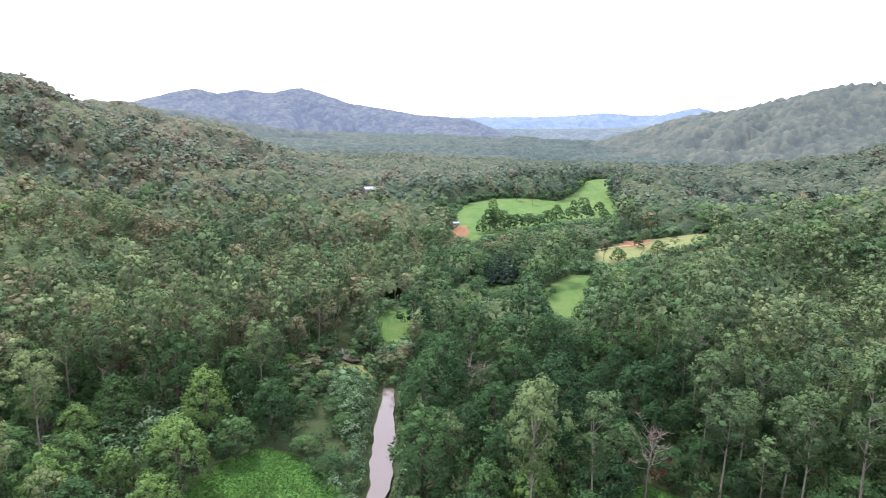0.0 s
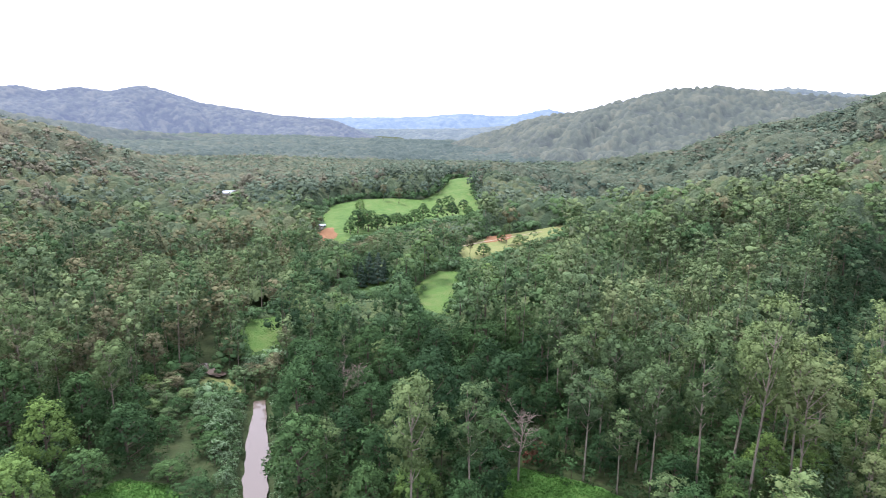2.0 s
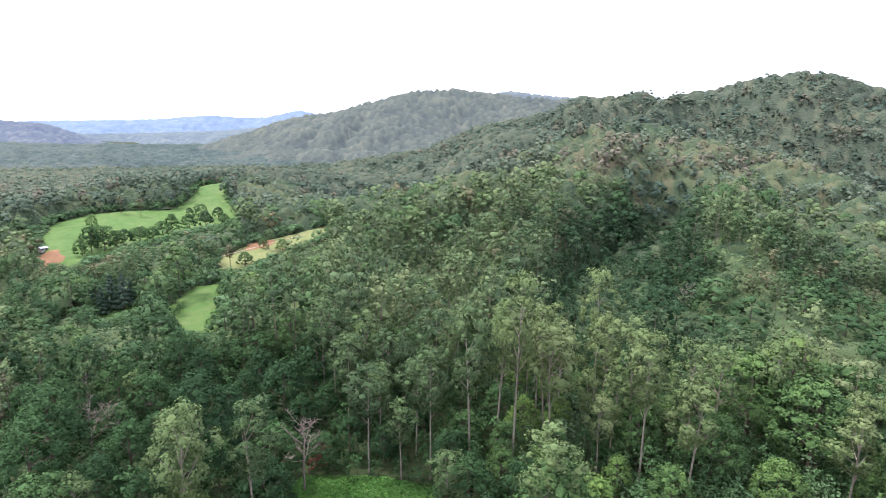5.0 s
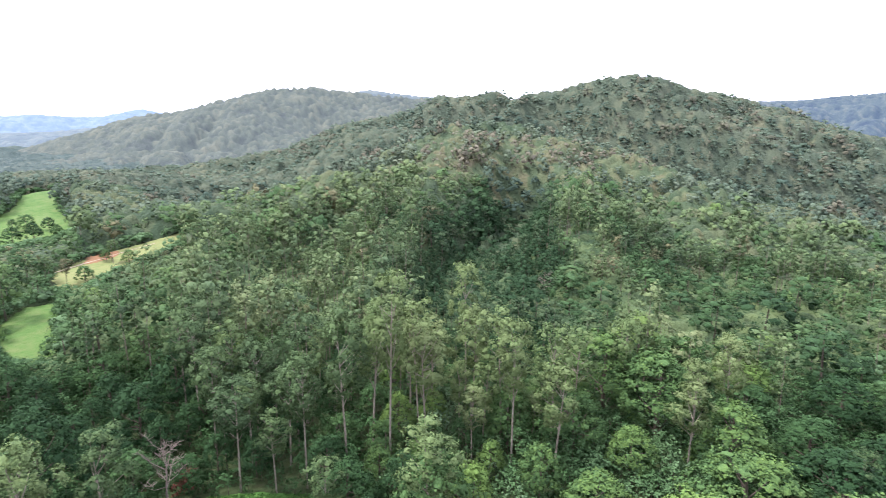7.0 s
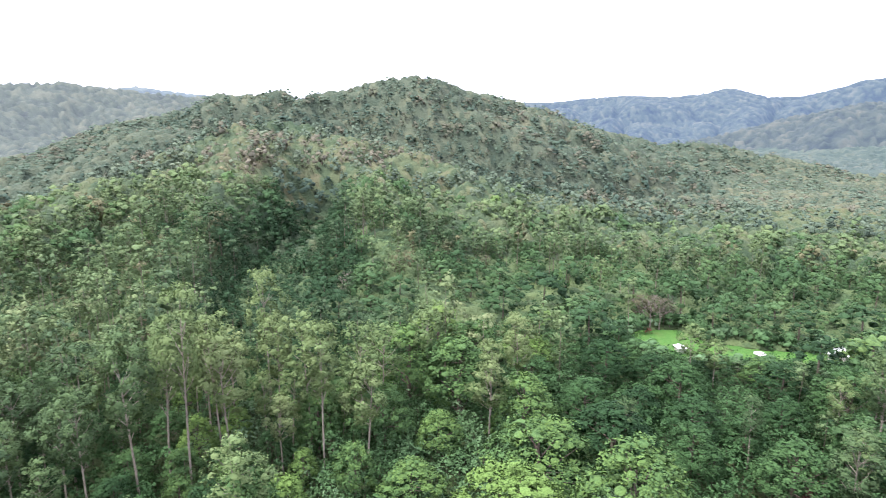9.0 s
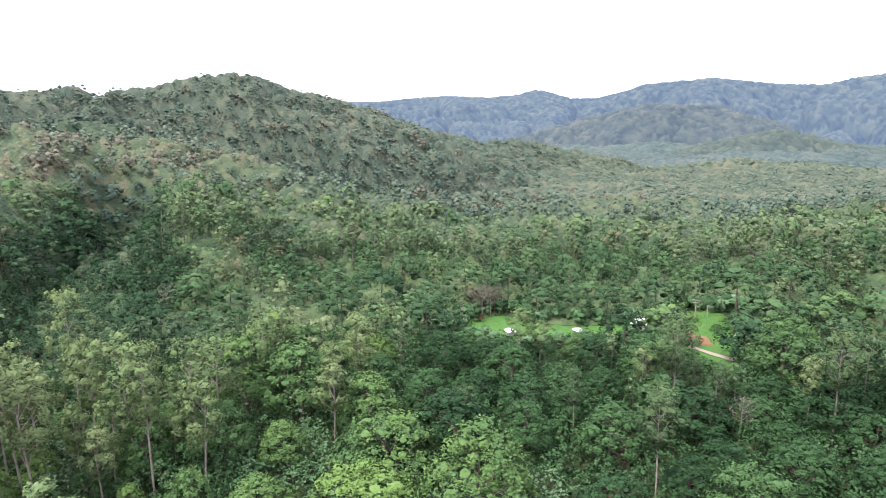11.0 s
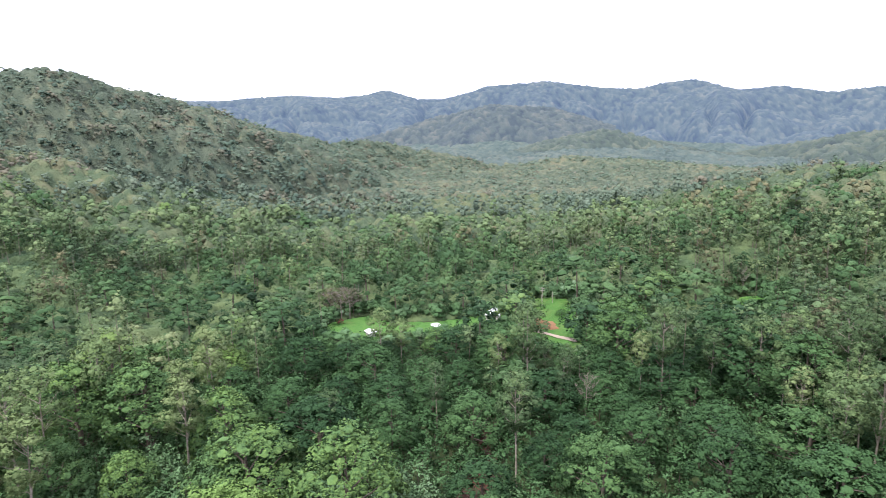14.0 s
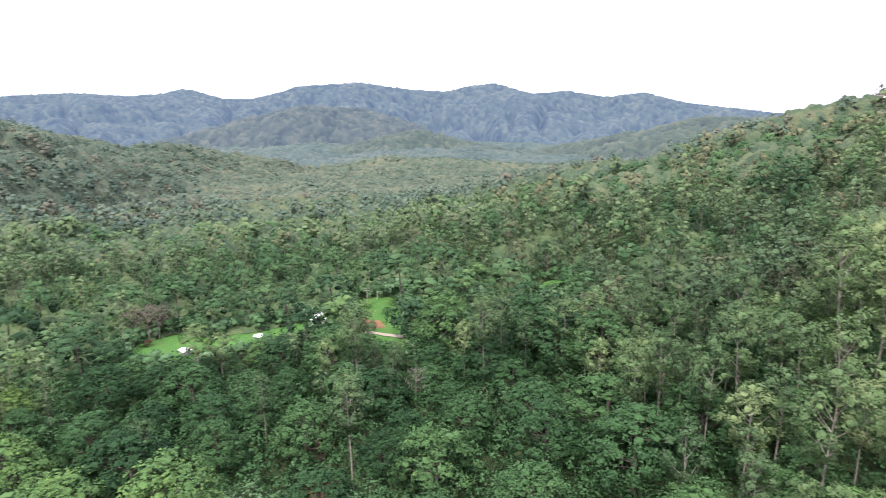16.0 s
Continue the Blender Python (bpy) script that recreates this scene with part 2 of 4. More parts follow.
# farmed ground, without folds
EVEN = [(*rad(11, 470), 140), (*rad(22, 345), 70), (*rad(105, 225), 60), (*rad(15, 255), 45)]


def land(x, y):
    x, y = np.asarray(x, float), np.asarray(y, float)
    r = np.hypot(x, y)
    hs = [np.maximum(0.012 * (r - 250), 0)] + [crest_height(x, y, line, s, w) for line, s, w in RIDGES]
    k = 5.0
    top = np.maximum.reduce(hs)
    z = top + k * np.log(sum(np.exp((h - top) / k) for h in hs)) - k * math.log(1.6)
    for line, deep, wide in GULLIES:
        z = z - deep * np.exp(-(line_distance(x, y, line) / wide) ** 2)
    rough = np.clip(z / 30, 0.05, 1)
    for cx, cy, cr in EVEN:
        rough = rough * np.clip(np.hypot(x - cx, y - cy) / cr - 0.6, 0.03, 1)
    bend = 60 * value_noise(x, y, 160, 8)
    crease = value_noise(x + bend, y - bend, 150, 1)
    fold = value_noise(x - bend, y + bend, 62, 2)
    z = z - rough * (12 * np.exp(-(crease / 0.09) ** 2) + 6 * np.exp(-(fold / 0.12) ** 2)) + rough * 5 * value_noise(x, y, 40, 6) + 1.2 * value_noise(x, y, 17, 3)
    # rolling wooded ground up the side valley
    azim = np.degrees(np.arctan2(x, y))
    roll = np.clip((r - 700) / 250, 0, 1) * np.clip((azim - 84) / 8, 0, 1) * np.clip((134 - azim) / 8, 0, 1)
    z = z + roll * (34 * np.maximum(value_noise(x, y, 210, 9), -0.2) + 16 * value_noise(x, y, 90, 10))
    z = np.maximum(z, 0.3 * value_noise(x, y, 23, 4) + 0.3)
    d = np.minimum(line_distance(x, y, CREEK), line_distance(x, y, SIDE_CREEK) + 0.5)
    return z - 2.6 * np.clip(1 - (d - 2.6) / 5, 0, 1)


def mesh_from(name, verts, tris, mats, index=None, tint=None, smooth=False, normals=None):
    me = bpy.data.meshes.new(name)
    verts, tris = np.ascontiguousarray(verts, np.float32), np.ascontiguousarray(tris, np.int32)
    n = len(tris)
    me.vertices.add(len(verts))
    me.vertices.foreach_set("co", verts.ravel())
    me.loops.add(3 * n)
    me.loops.foreach_set("vertex_index", tris.ravel())
    me.polygons.add(n)
    me.polygons.foreach_set("loop_start", np.arange(0, 3 * n, 3, dtype=np.int32))
    me.polygons.foreach_set("loop_total", np.full(n, 3, np.int32))
    for m in mats:
        me.materials.append(m)
    if index is not None:
        me.polygons.foreach_set("material_index", np.ascontiguousarray(index, np.int32))
    me.polygons.foreach_set("use_smooth", np.full(n, smooth))
    me.update(calc_edges=True)
    if tint is not None:
        me.attributes.new("tint", "FLOAT", "POINT").data.foreach_set("value", np.ascontiguousarray(tint, np.float32))
    if normals is not None:
        me.attributes.new("custom_normal", "FLOAT_VECTOR", "POINT").data.foreach_set("vector", np.ascontiguousarray(normals, np.float32).ravel())
    return me


def grid_tris(rows, cols, wrap=False):
    i, j = np.meshgrid(np.arange(rows - 1), np.arange(cols if wrap else cols - 1), indexing="ij")
    a, b = i * cols + j, i * cols + (j + 1) % cols
    c, d = a + cols, b + cols
    return np.concatenate([np.stack([a, c, b], -1).reshape(-1, 3), np.stack([b, c, d], -1).reshape(-1, 3)])


# bearings closer together where the camera looks
AZ = np.radians(np.concatenate([np.arange(-46, 166, 0.8), np.arange(166, 314, 4)]))
RR = np.concatenate([np.geomspace(12, 80, 20), np.arange(84, 640, 6), np.geomspace(650, 1500, 50), np.geomspace(1560, 4900, 22)])
gr, ga = np.meshgrid(RR, AZ, indexing="ij")
gx, gy = gr * np.sin(ga), gr * np.cos(ga)
gv = np.stack([gx, gy, land(gx, gy)], -1).reshape(-1, 3)
gt = grid_tris(len(RR), len(AZ), wrap=True)
hub = len(gv)
gv = np.concatenate([gv, [[0, 0, 0.3]]])
ring = np.arange(len(AZ))
gt = np.concatenate([gt, np.stack([ring, (ring + 1) % len(AZ), np.full(len(AZ), hub)], -1)])
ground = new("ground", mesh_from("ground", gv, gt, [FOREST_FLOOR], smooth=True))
tagged(ground, "dark leaf-littered forest floor over the valley and its hills", "ground", kind="structure")


def inside(x, y, poly):
    hit = np.zeros(np.shape(x), bool)
    for (ax, ay), (bx, by) in zip(poly, poly[1:] + poly[:1]):
        cross = ((ay > y) != (by > y)) & (x < (bx - ax) * (y - ay) / (by - ay + 1e-12) + ax)
        hit ^= cross
    return hit


def edge_distance(x, y, poly):
    return line_distance(x, y, poly + poly[:1])


CLEARINGS = {
    "creek_flat": (GRASS, [(-4.0, 194), (-3.6, 208), (-2.7, 218), (-0.9, 222), (-0.9, 192), (-2.4, 186)]),
    "knoll": (GRASS, [(2.9, 388), (4.0, 404), (3.8, 442), (4.7, 486), (7.4, 508), (10.1, 502), (13.4, 500), (15.3, 556), (15.9, 624), (18.0, 628),
                      (17.6, 536), (18.7, 468), (16.6, 440), (14.0, 424), (9.8, 392), (7.6, 372), (5.7, 364)]),
    "high_field": (DRY_GRASS, [(17.3, 342), (19.9, 362), (21.8, 370), (24.2, 377), (26.9, 376), (26.9, 360), (24.3, 344), (20.5, 326), (18.5, 312), (17.2, 316)]),
    "low_field": (GRASS, [(15.1, 293), (16.9, 293), (16.3, 264), (16.2, 238), (14.7, 224), (13.7, 234), (12.5, 264)]),
    "pine_patch": (GRASS, [(6.8, 268), (9.6, 278), (10.2, 268), (7.5, 258)]),
    "near_glade": (LUSH, [(-22.5, 116), (-19, 124), (-15.2, 127), (-12.4, 122), (-10.2, 114), (-8.4, 106), (-9.5, 96), (-22, 96)]),
    "spur_glade": (LUSH, [(22.5, 112), (24.2, 120), (27.8, 119), (32, 117), (37, 114), (37, 102), (22.5, 102)]),
    "bank_grass": (DRY_GRASS, [(-7.9, 172), (-7.2, 180), (-5.9, 178), (-4.9, 171), (-6.1, 167)]),
    "house_lawn": (LUSH, [(88.8, 221), (90.3, 233), (92.9, 238), (95.3, 228), (100.4, 227), (104.4, 233), (107, 235), (107, 226), (104.4, 222), (99.8, 213), (93.6, 206), (92.4, 208)]),
    "side_lawn": (LUSH, [(109.6, 226), (109.6, 246), (110, 260), (112.4, 256), (113.2, 243), (113.6, 219), (114.4, 197), (109.6, 205)]),
    "slope_glade": (LUSH, [(128.2, 257), (128.6, 262), (130.0, 264), (129.7, 257)]),
}
PLAN = {k: [rad(a, r) for a, r in p] for k, (m, p) in CLEARINGS.items()}


def sheet(name, poly, mat, label, lift=0.3, step=1.6, category="grass"):
    """A patch of ground cover that follows the land, with a ragged edge."""
    px, py = [p[0] for p in poly], [p[1] for p in poly]
    xs, ys = np.arange(min(px) - 5, max(px) + 5, step), np.arange(min(py) - 5, max(py) + 5, step)
    x, y = np.meshgrid(xs, ys, indexing="ij")
    z = land(x, y) + lift
    d = np.where(inside(x, y, poly), 1, -1) * edge_distance(x, y, poly) + 2.2 + 2.5 * value_noise(x, y, 5, 11) + 1.2 * value_noise(x, y, 1.6, 12)
    z = np.where(d > 0, z, z - 0.6)
    v = np.stack([x, y, z], -1).reshape(-1, 3)
    t = grid_tris(len(xs), len(ys))
    keep = (d.ravel()[t] > 0).any(1)
    t = t[keep]
    used, inv = np.unique(t, return_inverse=True)
    ob = new(name, mesh_from(name, v[used], inv.reshape(-1, 3), [mat], smooth=True))
    return tagged(ob, label, category, kind="structure")


for k, (m, p) in CLEARINGS.items():
    sheet("meadow", PLAN[k], m, "short dry yellowish grass of a forest clearing" if m is DRY_GRASS else "bright green grass of a forest clearing", step=2.0 if p[0][1] > 300 else 0.9 if p[0][1] > 150 else 0.6)


def ribbon(name, line, widths, mat, z_of, label, category, sub=8):
    """A strip along a line of the plan: water or a track."""
    pts = []
    for i in range(len(line) - 1):
        p0, p1, p2, p3 = (Vector(line[max(0, min(len(line) - 1, i + k))]) for k in (-1, 0, 1, 2))
        w0, w1 = widths[min(i, len(widths) - 1)], widths[min(i + 1, len(widths) - 1)]
        for s in range(sub):
            t = s / sub
            q = 0.5 * (2 * p1 + (p2 - p0) * t + (2 * p0 - 5 * p1 + 4 * p2 - p3) * t * t + (3 * p1 - p0 - 3 * p2 + p3) * t ** 3)
            pts.append((q, w0 + (w1 - w0) * t))
    verts = []
    for i, (q, w) in enumerate(pts):
        d = (pts[min(i + 1, len(pts) - 1)][0] - pts[max(i - 1, 0)][0]).normalized()
        nrm = Vector((-d.y, d.x))
        for s in (-1, -0.4, 0.4, 1):
            e = q + nrm * s * w * 0.5 * (1 + 0.1 * math.sin(i * 0.55 + s * 2) + 0.06 * math.sin(i * 1.3 + s))
            verts.append((e.x, e.y, z_of(e.x, e.y)))
    ob = new(name, mesh_from(name, np.array(verts), grid_tris(len(pts), 4), [mat], smooth=True))
    return tagged(ob, label, category, kind="structure")


WATER, n_, l_, b_ = material("creek_water", 0.06, 1.0)
b_.inputs["Base Color"].default_value = (0.1, 0.078, 0.066, 1)
wb = n_.new("ShaderNodeBump")
wb.inputs["Strength"].default_value, wb.inputs["Distance"].default_value = 0.15, 0.05
l_.new(noise_node(n_, l_, 0.7, 3), wb.inputs["Height"])
l_.new(wb.outputs[0], b_.inputs["Normal"])
ribbon("water", CREEK[:8], [4, 4, 4, 4.0, 5.0, 5.8, 4.2, 2.6], WATER, lambda x, y: -1.25, "muddy brown creek water reflecting the pale sky", "creek")
ribbon("water", CREEK[9:], [3.0, 5.5, 5, 4, 4], WATER, lambda x, y: -1.25, "muddy brown creek water reflecting the pale sky", "creek")
ribbon("creek_bed", SIDE_CREEK[2:5], [6, 6, 5], RED_MUD, lambda x, y: -1.3, "reddish brown mud of a shaded side creek", "creek bed")


# ---- trees: parts as vertices and triangles ----
def octa_ball():
    v = [Vector(p) for p in ((1, 0, 0), (-1, 0, 0), (0, 1, 0), (0, -1, 0), (0, 0, 1), (0, 0, -1))]
    f = [(0, 2, 4), (2, 1, 4), (1, 3, 4), (3, 0, 4), (2, 0, 5), (1, 2, 5), (3, 1, 5), (0, 3, 5)]
    mid, out = {}, []

    def m(a, b):
        k = (min(a, b), max(a, b))
        if k not in mid:
            v.append(((v[a] + v[b]) / 2).normalized())
            mid[k] = len(v) - 1
        return mid[k]
    for a, b, c in f:
        ab, bc, ca = m(a, b), m(b, c), m(c, a)
        out += [(a, ab, ca), (ab, b, bc), (ca, bc, c), (ab, bc, ca)]
    return np.array([tuple(p) for p in v]), np.array(out)


BALL_V, BALL_F = octa_ball()
GOLD = (1 + math.sqrt(5)) / 2
ICO_V = np.array([(-1, GOLD, 0), (1, GOLD, 0), (-1, -GOLD, 0), (1, -GOLD, 0), (0, -1, GOLD), (0, 1, GOLD), (0, -1, -GOLD), (0, 1, -GOLD), (GOLD, 0, -1), (GOLD, 0, 1), (-GOLD, 0, -1), (-GOLD, 0, 1)]) / math.hypot(1, GOLD)
ICO_F = np.array([(0, 11, 5), (0, 5, 1), (0, 1, 7), (0, 7, 10), (0, 10, 11), (1, 5, 9), (5, 11, 4), (11, 10, 2), (10, 7, 6), (7, 1, 8),
                  (3, 9, 4), (3, 4, 2), (3, 2, 6), (3, 6, 8), (3, 8, 9), (4, 9, 5), (2, 4, 11), (6, 2, 10), (8, 6, 7), (9, 8, 1)])


class Stock:
    """Vertices, triangles, a material number for each triangle and a tint for each vertex."""

    def __init__(self):
        self.v, self.t, self.m, self.c, self.q, self.n = [], [], [], [], [], 0

    def add(self, v, t, mat, tint, out=None):
        if out is not None:
            self.q.append(np.asarray(out, float))
        self.v.append(np.asarray(v, float))
        self.t.append(np.asarray(t) + self.n)
        self.m.append(np.full(len(t), mat))
        self.c.append(np.broadcast_to(tint, len(v)).astype(float))
        self.n += len(v)

    def done(self):
        return tuple(np.concatenate(a) for a in (self.v, self.t, self.m, self.c))

    def outward(self):
        """Soft shading directions, where every piece has them."""
        q = np.concatenate(self.q) if self.q else np.zeros((0, 3))
        return q / np.maximum(np.linalg.norm(q, axis=1), 1e-6)[:, None] if len(q) == self.n else None


def blades(name, keys, count, size, mat, label):
    """Leafy tufts over clearings."""
    rng = np.random.default_rng(len(label))
    st = Stock()
    for k in keys:
        poly = PLAN[k]
        px, py = np.array(poly).T
        x, y = rng.uniform(px.min() - 2, px.max() + 2, count), rng.uniform(py.min() - 2, py.max() + 2, count)
        ok = (inside(x, y, poly) | (edge_distance(x, y, poly) < 2))
        x, y = x[ok], y[ok]
        n = len(x)
        z = land(x, y) + 0.35
        tall = size * (0.5 + rng.uniform(0, 1, n) + np.clip(value_noise(x, y, 6, 52), 0, 1) * 1.5)
        a = rng.uniform(0, 6.28, n)
        lean = rng.normal(0, 0.5, (n, 2)) * tall[:, None]
        dx, dy = np.cos(a) * size * 0.45, np.sin(a) * size * 0.45
        v = np.stack([np.stack([x + dx, y + dy, z], -1), np.stack([x - dx, y - dy, z], -1), np.stack([x + lean[:, 0], y + lean[:, 1], z + tall * 0.7], -1)], 1).reshape(-1, 3)
        st.add(v, np.arange(3 * n).reshape(-1, 3), 0, np.repeat(0.5 + rng.normal(0, 0.12, n), 3))
    v, t, m, c = st.done()
    return tagged(new(name, mesh_from(name, v, t, [mat], None, c)), label, "grass", kind="stuff")


blades("grass", ["near_glade", "spur_glade"], 26000, 0.34, LUSH_LEAF, "lush leafy green growth of the glades")
blades("grass", ["creek_flat", "low_field", "house_lawn", "side_lawn"], 9000, 0.15, LUSH_LEAF, "tufted green grass of the clearings")


def tube(stock, path, radii, sides=6, mat=0):
    v, out = [], []
    for i, p in enumerate(path):
        d = Vector(path[min(i + 1, len(path) - 1)]) - Vector(path[max(i - 1, 0)])
        u = d.orthogonal().normalized()
        w = d.cross(u).normalized()
        for k in range(sides):
            a = 2 * math.pi * k / sides
            e = u * math.cos(a) + w * math.sin(a)
            v.append(tuple(Vector(p) + e * radii[i]))
            out.append(tuple(e))
    stock.add(v, grid_tris(len(path), sides, wrap=True)[:, ::-1], mat, 0.5, out)


def leaves(stock, centre, radius, count, size, rng, tint, low=-0.35, mat=1, hub=None):
    """Pointed leaf sprays over a lobe of the crown, most of them facing out and up."""
    # tufts on the lobe, each with its own reach
    tufts = max(4, count // 8)
    z = rng.uniform(low, 1, tufts)
    a = rng.uniform(0, 2 * math.pi, tufts)
    q = np.sqrt(1 - z * z)
    own = rng.integers(0, tufts, count)
    d = np.stack([q * np.cos(a), q * np.sin(a), z], -1)[own] + rng.normal(0, 0.26, (count, 3))
    d /= np.linalg.norm(d, axis=1)[:, None]
    if hub is not None:
        o = (centre - hub) / max(np.linalg.norm(centre - hub), 0.01)
        d = d - 1.6 * np.minimum(d @ o + 0.15, 0)[:, None] * o
        d /= np.linalg.norm(d, axis=1)[:, None]
    p = centre + d * radius * (rng.uniform(0.74, 1.18, tufts)[own] * rng.uniform(0.88, 1.1, count))[:, None]
    away = p - (centre if hub is None else hub)
    away = away / np.maximum(np.linalg.norm(away, axis=1), 0.01)[:, None]
    soft = d * 0.45 + away * 0.8 + (0, 0, 0.05) + rng.normal(0, 0.34, (count, 3))
    soft /= np.linalg.norm(soft, axis=1)[:, None]
    nrm = soft + rng.normal(0, 0.55, (count, 3))
    nrm /= np.linalg.norm(nrm, axis=1)[:, None]
    u = np.cross(nrm, rng.normal(0, 1, (count, 3)))
    u /= np.linalg.norm(u, axis=1)[:, None]
    w = np.cross(nrm, u)
    s = size * rng.uniform(0.6, 1.4, (count, 1))
    v = np.stack([p + u * s, p + w * s * 0.75 - u * s * 0.5, p - w * s * 0.75 - u * s * 0.5], 1).reshape(-1, 3)
    t = np.arange(count * 3).reshape(-1, 3)
    stock.add(v, t, mat, np.repeat(tint + rng.normal(0, 0.07, count), 3), np.repeat(soft, 3, axis=0))


def core(stock, centre, radius, rng, tint, small=False, mat=1, hub=None):
    bv, bf = (ICO_V, ICO_F) if small else (BALL_V, BALL_F)
    turn = np.array(Euler(rng.uniform(0, 6.28, 3)).to_matrix())
    d = bv @ turn.T
    v = d * radius * (1 + rng.normal(0, 0.12, (len(bv), 1))) + centre
    away = v - (centre if hub is None else hub)
    away = away / np.maximum(np.linalg.norm(away, axis=1), 0.01)[:, None]
    if hub is not None:
        o = (centre - hub) / max(np.linalg.norm(centre - hub), 0.01)
        bf = bf[d[bf].mean(1) @ o > -0.4]
    stock.add(v, bf, mat, tint, d * 0.35 + away * 0.85 + (0, 0, 0.05))


def lobes_round(rng, h, w, count, sides):
    """Lobes of a domed crown of a broad tree, with a skirt of lower ones."""
    out = []
    k = math.sqrt(11 / count)
    swell = [rng.uniform(0.78, 1.15) for _ in range(5)]
    for i in range(count):
        a = i * 2.4 + rng.uniform(-0.4, 0.4)
        f = math.sqrt((i + 0.5) / count)
        out_to = swell[int(a / 1.2566) % 5]
        rr = w * 0.42 * f * out_to
        top = h * (0.88 - 0.46 * f ** 2.3 + (out_to - 0.95) * 0.35 * (1 - f) + rng.uniform(-0.05, 0.05))
        out.append((np.array([rr * math.cos(a), rr * math.sin(a), top]), k * w * rng.uniform(0.14, 0.22) * np.array([rng.uniform(0.8, 1.3), rng.uniform(0.8, 1.3), rng.uniform(0.8, 1.05)])))
    for i in range(sides):
        a = i * 2.4 + 1
        rr = w * 0.4 * rng.uniform(0.75, 1.05)
        out.append((np.array([rr * math.cos(a), rr * math.sin(a), h * rng.uniform(0.2, 0.5)]), k * w * rng.uniform(0.16, 0.22) * np.array([1, 1, 1.1])))
    return out


def lobes_gum(rng, h, w, count, low):
    """Open clumps high on a tall stem, in an uneven oval crown."""
    out = []
    k = math.sqrt(11 / count)
    for i in range(count):
        a = i * 2.4 + rng.uniform(-0.5, 0.5)
        f = (i + 0.5) / count
        rr = w * 0.46 * rng.uniform(0.3, 1.0) * math.sin(math.pi * (0.14 + 0.76 * f))
        out.append((np.array([rr * math.cos(a), rr * math.sin(a), h * (0.95 - low * f + rng.uniform(-0.03, 0.03))]), k * w * rng.uniform(0.14, 0.23) * np.array([rng.uniform(0.8, 1.25), rng.uniform(0.8, 1.25), rng.uniform(0.85, 1.15)])))
    return out


SIZES = {"broad": (16.5, 13), "gum": (25, 9.2), "dry": (17, 9.5), "shrub": (4.5, 5)}
# lobes, skirt lobes (or how far the crown hangs down), sprays on a lobe, spray size for each degree of detail
DETAIL = {"broad": [(42, 16, 110, 0.2), (15, 5, 44, 0.32), (9, 2, 24, 0.44), (6, 0, 13, 0.6)],
          "gum": [(26, 0.44, 130, 0.19), (12, 0.48, 46, 0.31), (8, 0.46, 25, 0.42), (6, 0, 13, 0.58)],
          "dry": [(22, 0.48, 120, 0.19), (11, 0.52, 46, 0.31), (8, 0.5, 25, 0.42), (6, 0, 13, 0.58)],
          "shrub": [(9, 5, 70, 0.17), (6, 2, 40, 0.24), (4, 0, 24, 0.3), (2, 0, 5, 0.6)]}


def tree_stock(kind, lod, seed):
    """One tree ready to be set out, wood and foliage, at its full size in metres."""
    rng = np.random.default_rng(seed)
    wood, crown = Stock(), Stock()
    h, w = (q * rng.uniform(0.88, 1.12) for q in SIZES[kind])
    n, more, per, size = DETAIL[kind][lod]
    tall = kind in ("gum", "dry") and lod < 3
    if lod >= 2 and kind != "shrub":
        h, w = h * (0.86 if kind == "gum" else 1.0), w * (1.1 if kind != "broad" else 0.95)
    lobes = lobes_gum(rng, h, w, n, more) if tall else lobes_round(rng, h, w, n, more)
    hub = np.array([0, 0, h * (0.66 if tall else 0.42)])
    for c, r in lobes:
        tint = 0.45 + rng.uniform(-0.08, 0.08)
        if kind != "shrub" or lod > 1:
            core(crown, c, r * (0.44 if lod < 2 else 0.58), rng, tint, True, 0, hub)
        leaves(crown, c, r, per, size, rng, tint, -0.6 if tall else -0.35, 0, hub)
    lean = rng.normal(0, 0.02, 2) * h
    stem = [(0, 0, -1.0), (lean[0] * 0.2, lean[1] * 0.2, h * 0.25), (lean[0] * 0.6, lean[1] * 0.6, h * 0.55), (lean[0], lean[1], h * 0.86)]
    thick = {"broad": 0.28, "gum": 0.165, "dry": 0.17, "shrub": 0.08}[kind]
    if lod < 2:
        tube(wood, stem, [thick * 1.3, thick, thick * 0.75, thick * 0.2], 6 if lod == 0 else 3)
    elif tall and lod == 2:
        tube(wood, stem[::2], [thick * 1.3, thick * 0.8], 3)
    if lod == 0:
        for c, r in lobes[1::2 if tall else 5]:
            z0 = min(c[2] - 1.5, h * 0.8) - rng.uniform(0.5, 2.5)
            f = max(0.1, z0 / (h * 0.86))
            a = Vector((lean[0] * f, lean[1] * f, z0))
            b = Vector(c)
            tube(wood, [tuple(a), tuple(a.lerp(b, 0.55) + Vector((0, 0, -0.3))), tuple(b)], [thick * 0.45, thick * 0.3, thick * 0.1], 4)
    return (wood.done() + (wood.outward(),) if wood.n else None), crown.done() + (crown.outward(),)


KINDS = ("broad", "gum", "dry", "shrub")
VARIANTS = {0: 6, 1: 6, 2: 8, 3: 8}
STOCK = {(k, lod): [tree_stock(k, lod, 100 * i + 10 * lod + s) for s in range(VARIANTS[lod])] for i, k in enumerate(KINDS) for lod in range(4)}


